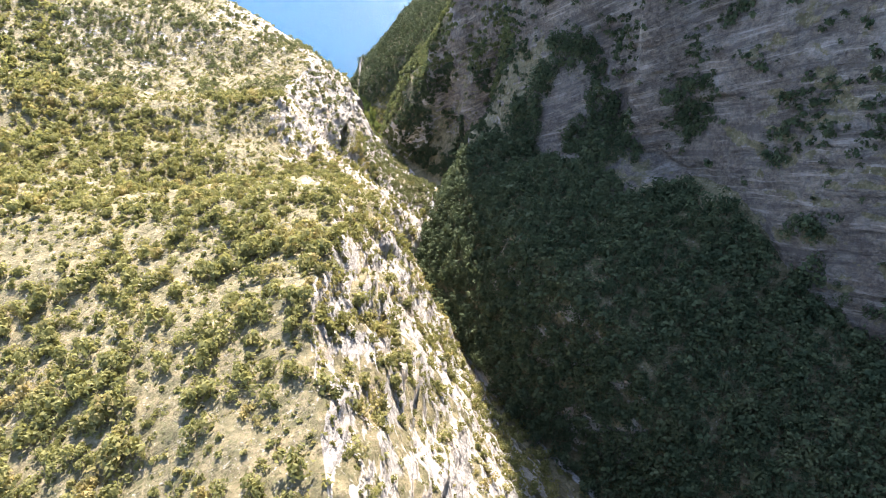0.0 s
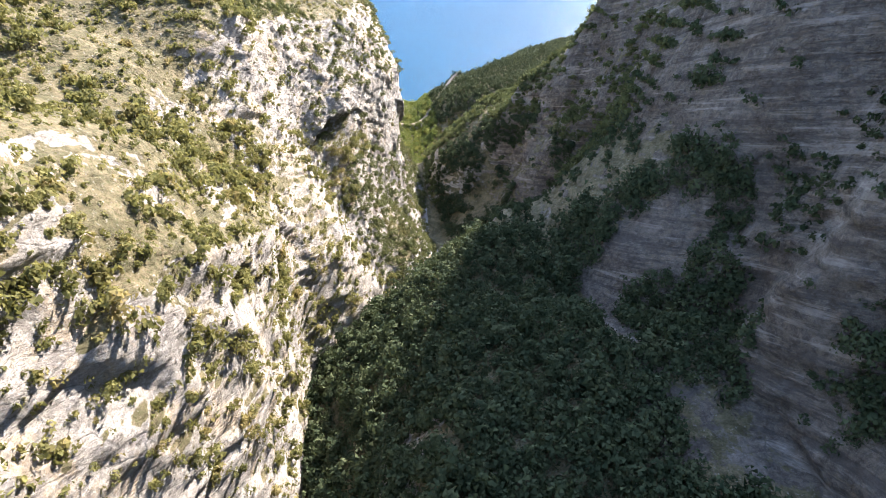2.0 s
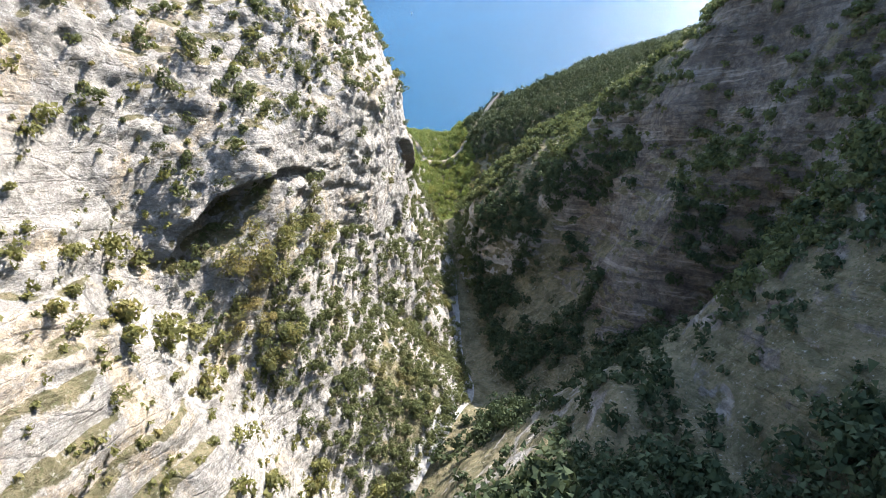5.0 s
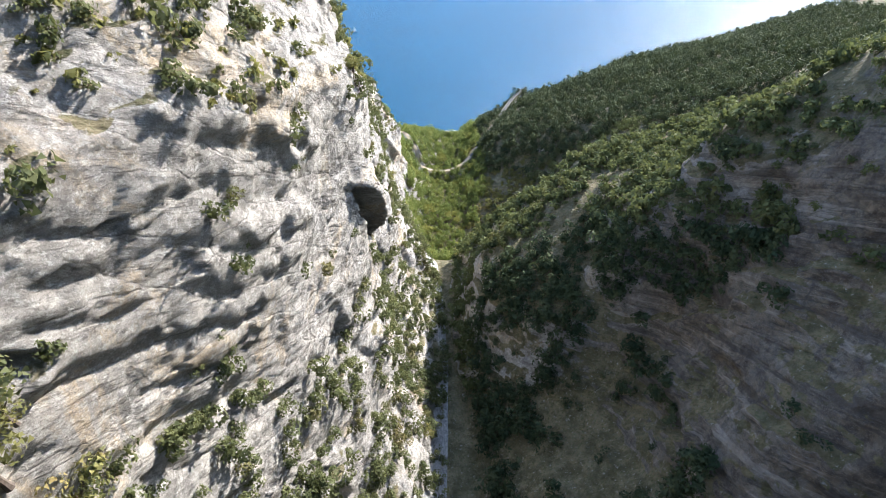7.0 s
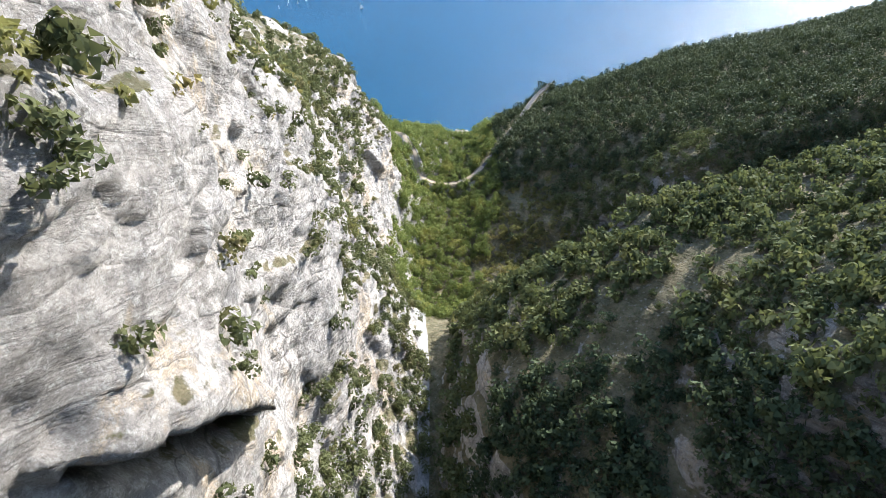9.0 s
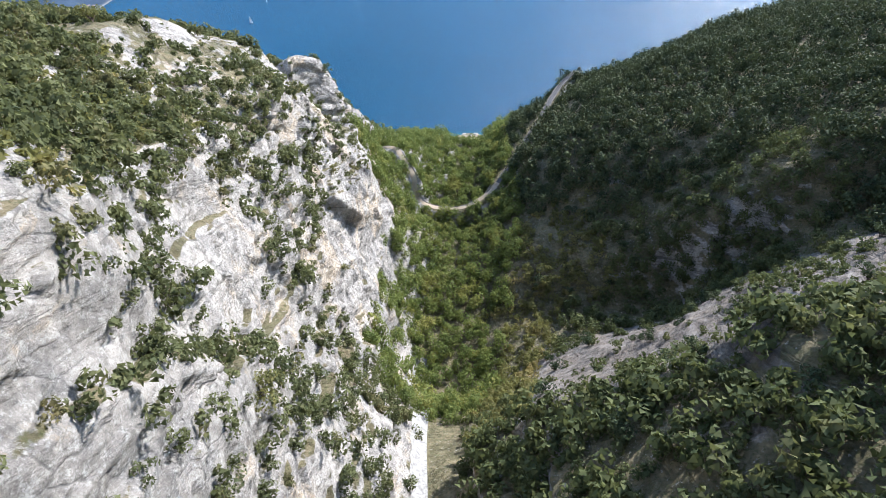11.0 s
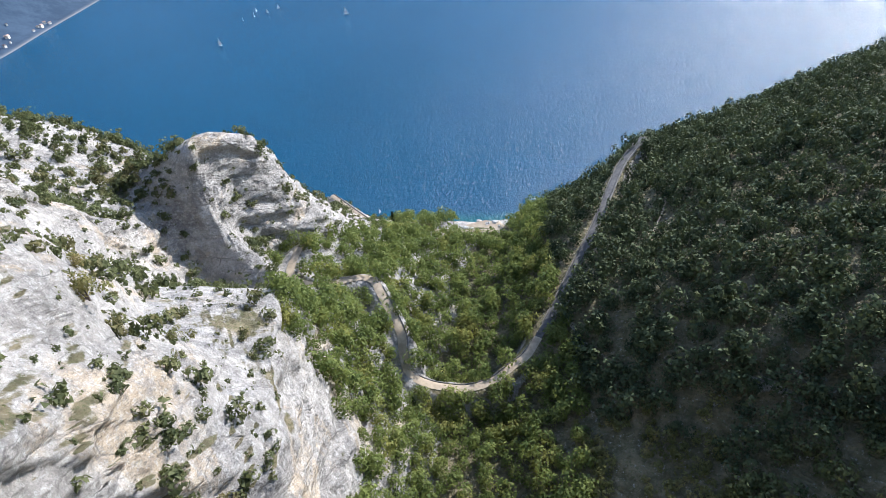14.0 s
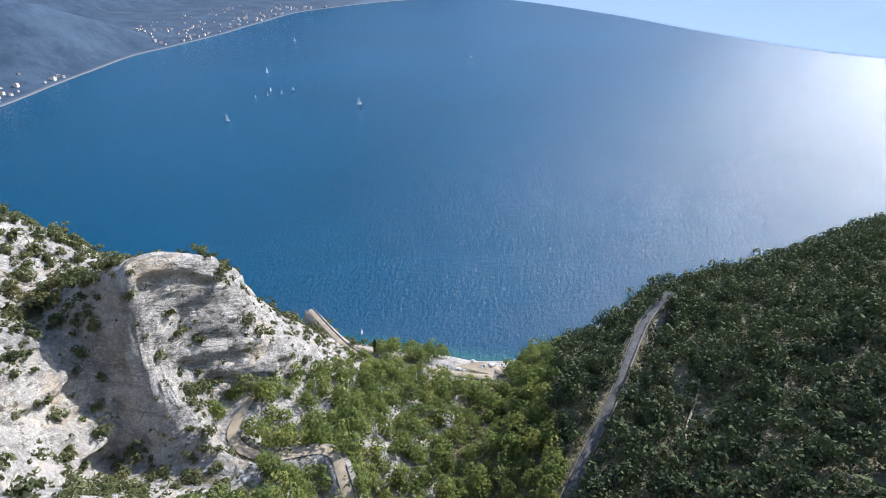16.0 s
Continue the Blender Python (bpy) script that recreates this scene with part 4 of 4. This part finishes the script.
for k, (x, y, sx, sz) in enumerate(((-16.4, 399.9, 0.5, 0.3), (-15.3, 399.7, 0.35, 0.25), (-12.4, 401.7, 0.6, 0.35), (-10.9, 402.3, 0.7, 0.4), (-9.9, 400.9, 0.4, 0.3), (-14.2, 402.9, 0.5, 0.3))):
    boulder("boulder", (x, y, max(2.6, ground_at(x, y))), (sx, sx * 0.8, sz), 20 + k, PALE_ROCK, "pale limestone boulder lying on the gravel by the lake", "boulders by the lake")


# ---- stream bed ----
GRAVEL = plain("stream_gravel", (0.16, 0.155, 0.145), (0.38, 0.365, 0.34), 2.5, 0.9, 0.6)


def stream():
    rows = np.where((ROWS_Y > 60) & (ROWS_Y < 318))[0]
    g = GROUND[rows[0]:rows[-1] + 1, STREAM_COLUMN - 2:STREAM_COLUMN + 3].copy()
    g[..., 2] += 0.12
    return mesh_object("riverbed", g.reshape(-1, 3), grid_faces(*g.shape[:2])[:, ::-1], GRAVEL)


tagged(stream(), "pale gravel bed of a nearly dry stream", "riverbed", kind="structure")


# ---- cypresses and single trees ----
def cypress_crown(rng, leaves=420):
    h = rng.random(leaves) ** 0.8
    r = 0.13 * np.sin(np.clip(h, 0.02, 1) ** 0.6 * math.pi) ** 0.7 + 0.01
    a = rng.uniform(0, 2 * math.pi, leaves)
    mid = np.stack([r * np.cos(a), r * np.sin(a), 0.08 + h * 0.92], 1)
    up = np.array([0, 0, 1.0]) + rng.normal(size=(leaves, 3)) * 0.2
    side = np.stack([-np.sin(a), np.cos(a), 0 * a], 1) + rng.normal(size=(leaves, 3)) * 0.3
    s = rng.uniform(0.018, 0.04, leaves)[:, None]
    return np.stack([mid - side * s * 1.2, mid + side * s * 1.2, mid + up * s * 2.4], 1).reshape(-1, 3)


def stem_mesh(bm, foot, top, r0, r1, sides=7):
    rings = []
    foot, top = Vector(foot), Vector(top)
    way = (top - foot).normalized()
    a = way.orthogonal().normalized()
    b = way.cross(a)
    for t, r in ((0, r0 * 1.3), (0.15, r0), (0.6, 0.5 * (r0 + r1)), (1, r1)):
        c = foot.lerp(top, t)
        rings.append([bm.verts.new(c + (a * math.cos(k * 2 * math.pi / sides) + b * math.sin(k * 2 * math.pi / sides)) * r) for k in range(sides)])
    for u, v in zip(rings, rings[1:]):
        for k in range(sides):
            bm.faces.new((u[k], u[(k + 1) % sides], v[(k + 1) % sides], v[k]))
    bm.faces.new(rings[-1])


def tree_thing(name, seed, leaves, material, label, tall=1.0, cypress=False):
    """A tree with a root at its foot: trunk with limbs, and a crown of leaf sprays; radius about 1."""
    rng = np.random.default_rng(seed)
    root = tagged(new(name), label, "tree")
    root.empty_display_size = 0.2
    bm = bmesh.new()
    if cypress:
        stem_mesh(bm, (0, 0, -0.1), (0, 0, 0.9), 0.025, 0.006)
        v = cypress_crown(rng)
    else:
        stem_mesh(bm, (0, 0, -0.45), (rng.normal() * 0.1, rng.normal() * 0.1, 0.75 * tall), 0.09, 0.045)
        for k in range(5):
            a = k * 1.26 + rng.random()
            stem_mesh(bm, (0, 0, rng.uniform(0.1, 0.5)), (0.55 * math.cos(a), 0.55 * math.sin(a), rng.uniform(0.75, 1.1) * tall), 0.045, 0.015, 5)
        v = crown_cloud(rng, leaves, rng.integers(6, 11))
        v[:, 2] *= tall
    part("trunk", bm, BARK, root)
    crown = mesh_object("crown", v, np.arange(len(v)).reshape(-1, 3), material, False)
    crown.parent = root
    return root


LEAF_CYPRESS = leaf_material("leaves_cypress", (0.018, 0.032, 0.014), (0.04, 0.055, 0.022), (0.04, 0.05, 0.02), 0.2)
first = tree_thing("cypress", 900, 0, LEAF_CYPRESS, "slim dark green cypress standing by the road", cypress=True)
CYPRESSES = ((-31.1, 399.8, 2.6), (-14.2, 359.4, 2.6), (-16.6, 352.4, 2.0), (-11.6, 351.6, 2.2))
for k, (x, y, h) in enumerate(CYPRESSES):
    m = pose(x, y, ground_at(x, y) - 0.05, 0, 0, 40 * k) @ Matrix.Scale(h, 4)
    if k == 0:
        first.matrix_basis = m
        tagged(first, group="cypresses by the roads")
    else:
        c = copy_thing(first, Matrix())
        c.matrix_basis = m

SHRUBS = [tree_thing("holm_oak", 910 + k, 800, LEAF_DRY, "rounded grey-green shrub oak rooted in limestone cracks", 0.95) for k in range(4)]
BROADLEAF = [tree_thing("broadleaf_tree", 930 + k, 600, LEAF_VALLEY, "yellow-green broadleaf tree on the valley floor", 1.15) for k in range(3)]
DARK_OAKS = [tree_thing("evergreen_oak", 950 + k, 380, LEAF_DARK, "dark evergreen oak on the shaded slope", 1.0) for k in range(3)]


def stand(kinds, spots, sizes, group, seed):
    rng = np.random.default_rng(seed)
    used = set()
    for p, s in zip(spots, sizes):
        k = int(rng.integers(0, len(kinds)))
        m = pose(*p, rng.normal() * 5, rng.normal() * 5, rng.uniform(0, 360)) @ Matrix.Diagonal((s, s * rng.uniform(0.85, 1.15), s * rng.uniform(0.8, 1.15), 1))
        if k not in used:
            used.add(k)
            ob = kinds[k]
            tagged(ob, group=group)
        else:
            ob = copy_thing(kinds[k], Matrix())
        ob.matrix_basis = m


rng = np.random.default_rng(77)
wall_spots = sow((Y0 > 190) & (Y0 < 345) & ~RIGHT & (Z0 > 30), 0.02 + 0.25 * SOFT, 2.6, 401)[:150]
stand(SHRUBS, wall_spots - (0, 0, 0.1), rng.uniform(0.6, 1.35, len(wall_spots)), "shrub oaks on the sunny cliffs", 1)
LEDGE_SHRUBS = [tree_thing("holm_oak", 970 + k, 900, LEAF_DRY, "large leafy shrub oak on a ledge under the overhang", 0.95) for k in range(3)]
ledge_spots = sow((Y0 > 183) & (Y0 < 203) & (Z0 > 70) & (Z0 < 83) & LEFT_CLIFF, 0.3, 2.0, 405)[:24]
stand(LEDGE_SHRUBS, ledge_spots - (0, 0, 0.3), rng.uniform(1.1, 1.9, len(ledge_spots)), "shrub oaks on the ledge", 4)
floor_spots = sow(~OPEN & (Y0 > 300) & (Y0 < 396) & (COLUMN >= sum(COLUMNS[:6])) & (COLUMN < sum(COLUMNS[:9]) - 10), 0.4, 2.4, 402)[:110]
stand(BROADLEAF, floor_spots - (0, 0, 0.1), rng.uniform(0.8, 1.45, len(floor_spots)), "broadleaf trees on the valley floor", 2)
slope_spots = sow((Y0 > 250) & (Y0 < 390) & RIGHT & (X0 < 60) & (COLUMN > sum(COLUMNS[:9]) - 10), 0.3, 3.2, 403)[:110]
stand(DARK_OAKS, slope_spots - (0, 0, 0.1), rng.uniform(0.7, 1.3, len(slope_spots)), "evergreen oaks on the shaded slope", 3)


# ---- sailing boats ----
SAIL = plain("white_sail", (0.75, 0.75, 0.74), (0.85, 0.85, 0.84), 2, 0.6)
HULL = plain("white_hull", (0.6, 0.6, 0.6), (0.8, 0.8, 0.8), 2, 0.35)
MAST = plain("mast_metal", (0.4, 0.4, 0.4), (0.55, 0.55, 0.55), 4, 0.4)


def sailing_boat():
    root = tagged(new("sailing_boat"), "small white sailing boat with raised sails on the lake", "boat", "sailing boats on the lake")
    bm = bmesh.new()
    rings = []
    for t in np.linspace(-1, 1, 9):
        w = 0.28 * max(0.02, 1 - max(0, t) ** 2.2) * (0.8 if t < -0.9 else 1)
        rings.append([bm.verts.new((x * w, t, z)) for x, z in ((-1, 0.22), (-0.75, 0.0), (0, -0.08), (0.75, 0.0), (1, 0.22))])
    for a, b in zip(rings, rings[1:]):
        for k in range(4):
            bm.faces.new((a[k], b[k], b[k + 1], a[k + 1]))
        bm.faces.new((a[4], b[4], b[0], a[0]))
    bm.faces.new(rings[0])
    part("hull", bm, HULL, root)
    bm = bmesh.new()
    stem_mesh(bm, (0, 0.15, 0.2), (0, 0.15, 2.9), 0.02, 0.015, 6)
    part("mast", bm, MAST, root)
    for name, corners in (("mainsail", ((0, 0.1, 0.5), (0.18, -0.85, 0.5), (0, 0.1, 2.8))), ("jib", ((0, 0.95, 0.35), (0.16, 0.2, 0.45), (0, 0.2, 2.4)))):
        bm = bmesh.new()
        a, b, c = (Vector(p) for p in corners)
        n, rows = 5, []
        for i in range(n + 1):
            left, right = a.lerp(c, i / n), b.lerp(c, i / n)
            rows.append([bm.verts.new(left.lerp(right, j / 3) + Vector((0.12 * math.sin(math.pi * j / 3) * (1 - i / n), 0, 0))) for j in range(4)])
        for r, s in zip(rows, rows[1:]):
            for j in range(3):
                bm.faces.new((r[j], r[j + 1], s[j + 1], s[j]))
        bmesh.ops.remove_doubles(bm, verts=bm.verts, dist=1e-4)
        bmesh.ops.solidify(bm, geom=bm.faces, thickness=0.015)
        part(name, bm, SAIL, root)
    return root


BOATS = ((-143, 540, 1.15), (-95, 574, 1.2), (-172, 633, 1.1), (-146, 583, 0.75), (-141, 588, 0.7), (-138, 595, 0.75), (-149, 592, 0.7), (-150, 578, 0.7), (-61, 690, 0.9), (-205, 742, 0.9), (-37.5, 410, 0.45))
boat = sailing_boat()
for k, (x, y, s) in enumerate(BOATS):
    m = pose(x, y, 0.02, 0, 0, 70 + 47 * k) @ Matrix.Scale(s, 4)
    if k == 0:
        boat.matrix_basis = m
    else:
        c = copy_thing(boat, Matrix())
        c.matrix_basis = m


# ---- the far shore: plain, low hill and hazy mountains ----
FAR_SHORE = [(-420, 380), (-300, 470), (-268, 520), (-266, 545), (-276, 589), (-284, 630), (-291, 672), (-286, 715), (-282, 768), (-283, 840), (-276, 930), (-200, 1040), (-88, 1060), (30, 930), (105, 810), (175, 725), (300, 670), (520, 640)]


def far_land():
    shore = spline([(x, y, 0) for x, y in FAR_SHORE], 6)
    way = np.gradient(shore[:, :2], axis=0)
    way /= np.linalg.norm(way, axis=1)[:, None]
    out = np.stack([-way[:, 1], way[:, 0]], 1)
    run = np.arange(len(shore)) / (len(shore) - 1)
    cols = []
    for d in (-6, 0, 3, 8, 16, 28, 44, 64, 90, 125, 170, 240, 340, 500):
        c = shore.copy()
        c[:, :2] += out * d
        y = shore[:, 1]
        left = (shore[:, 0] < -230) & (y > 440)
        hill = np.where(left, 34 * np.exp(-((y - 640) / 62) ** 2) * smoothstep(4, 44, np.full(len(y), d)) * (1 - smoothstep(120, 240, np.full(len(y), d))), 0)
        steep = np.where(left, smoothstep(150, 500, np.full(len(y), d)) * 190, smoothstep(20, 500, np.full(len(y), d)) * np.where(shore[:, 0] > -60, 80, 200))
        c[:, 2] = np.where(d < 0, -3, 0.5 + 0.03 * max(d, 0) + hill + steep * (0.85 + 0.3 * rough_noise(c * (1, 1, 0), 120, 4, 81)))
        c[:, 2] += 0.6 * rough_noise(c, 14, 3, 83) * (d > 20) * (1 + hill * 0.12)
        cols.append(c)
    g = np.stack(cols, 1)
    m = Nodes("hazed_far_land", 0.95)
    n = m.noise(0.05, 10, 0.75)
    # distance haze is also mixed into these bluish base colours
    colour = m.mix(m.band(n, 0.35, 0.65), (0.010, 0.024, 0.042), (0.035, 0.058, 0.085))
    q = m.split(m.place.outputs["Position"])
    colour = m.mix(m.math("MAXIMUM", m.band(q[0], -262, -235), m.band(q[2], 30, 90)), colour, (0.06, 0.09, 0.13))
    # a strip of pale beach, and blue haze painted as glow over the far land
    colour = m.mix(m.math("MULTIPLY", m.band(q[2], 0.35, 0.62, 1, 0), 0.8), colour, (0.17, 0.165, 0.15))
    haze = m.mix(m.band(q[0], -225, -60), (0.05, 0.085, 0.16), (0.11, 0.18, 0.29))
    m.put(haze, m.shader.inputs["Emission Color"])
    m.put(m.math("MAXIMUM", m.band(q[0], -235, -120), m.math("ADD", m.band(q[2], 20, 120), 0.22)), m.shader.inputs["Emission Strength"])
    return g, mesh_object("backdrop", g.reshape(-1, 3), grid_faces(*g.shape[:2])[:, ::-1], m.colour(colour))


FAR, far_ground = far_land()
tagged(far_ground, "far shore with a wooded hill and hazy mountains", "mountains", kind="structure")
PLASTER = plain("pale_plaster", (0.6, 0.55, 0.47), (0.78, 0.74, 0.68), 2)
TILES = plain("roof_tiles", (0.30, 0.20, 0.16), (0.42, 0.30, 0.25), 5)
DARK_PANE = plain("dark_window", (0.03, 0.035, 0.04), (0.06, 0.065, 0.07), 5, 0.2)


def far_house():
    root = tagged(new("house"), "small pale house with a tiled roof on the far shore", "house", "houses of the far town")
    bm = bmesh.new()
    bmesh.ops.create_cube(bm, size=1.0)
    for v in bm.verts:
        v.co = Vector((v.co.x * 2.4, v.co.y * 1.7, (v.co.z + 0.5) * 1.8 - 0.4))
    part("wall", bm, PLASTER, root)
    bm = bmesh.new()
    p = [bm.verts.new(c) for c in ((-1.35, -1, 1.35), (1.35, -1, 1.35), (1.35, 1, 1.35), (-1.35, 1, 1.35), (-1.35, 0, 2.0), (1.35, 0, 2.0))]
    for f in ((0, 1, 5, 4), (2, 3, 4, 5), (0, 4, 3), (1, 2, 5), (3, 2, 1, 0)):
        bm.faces.new([p[k] for k in f])
    part("roof", bm, TILES, root)
    for k, x in enumerate((-0.7, 0.0, 0.7)):
        bm = bmesh.new()
        bmesh.ops.create_cube(bm, size=0.34)
        bmesh.ops.translate(bm, vec=(x, -0.72, 0.75), verts=bm.verts)
        part("window", bm, DARK_PANE, root)
    return root


house = far_house()
rng = np.random.default_rng(8)
placed = 0
while placed < 220:
    i, j = int(rng.integers(4, len(FAR) - 1)), int(rng.integers(2, 8))
    a = FAR[i, j] * rng.random() + FAR[i, j + 1]
    q = FAR[i, j].copy() + (FAR[i, j + 1] - FAR[i, j]) * rng.random()
    town = (q[0] < -255) and (500 < q[1] < 612 or 705 < q[1] < 960) and q[2] < 7
    if not town:
        continue
    m = pose(q[0], q[1], q[2] + 0.2, 0, 0, rng.uniform(0, 180)) @ Matrix.Scale(rng.uniform(0.35, 0.95), 4)
    if placed == 0:
        house.matrix_basis = m
    else:
        c = copy_thing(house, Matrix())
        c.matrix_basis = m
    placed += 1


# ---- terrace with a low building on the far headland ----
def headland_house(x, y, z):
    root = tagged(new("house"), "low pale building with a terrace on the wooded headland", "house")
    root.matrix_basis = pose(x, y, z, 0, 0, 25)
    for name, (sx, sy, sz), (px, py, pz), material in (("terrace", (3.6, 1.5, 0.7), (0, 0, 0.0), PLASTER), ("wall", (1.8, 0.9, 0.8), (-0.5, 0.15, 0.7), PLASTER), ("roof", (2.0, 1.1, 0.12), (-0.5, 0.15, 1.16), TILES), ("window", (0.25, 0.06, 0.3), (-0.8, -0.32, 0.75), DARK_PANE), ("window", (0.25, 0.06, 0.3), (-0.2, -0.32, 0.75), DARK_PANE)):
        bm = bmesh.new()
        bmesh.ops.create_cube(bm, size=1.0)
        for v in bm.verts:
            v.co = Vector((v.co.x * sx + px, v.co.y * sy + py, v.co.z * sz + pz))
        bmesh.ops.bevel(bm, geom=bm.edges[:], offset=0.02, segments=1, affect="EDGES")
        part(name, bm, material, root)


headland_house(41.0, 441.0, ground_at(41.0, 441.0) + 1.0)


# ---- a thin path down the wooded slope ----
def slope_path(points):
    line = spline([(x, y, ground_at(x, y) + 0.25) for x, y in points], 0.5)
    return ribbon("path", line, 0.13, ROAD_MAT, 0.05)


tagged(slope_path(((19.8, 394), (18.8, 391), (18.0, 388.4), (16.7, 384.1), (15.0, 379.7), (14.2, 376.5))), "thin pale footpath running down the wooded slope", "path", kind="structure")
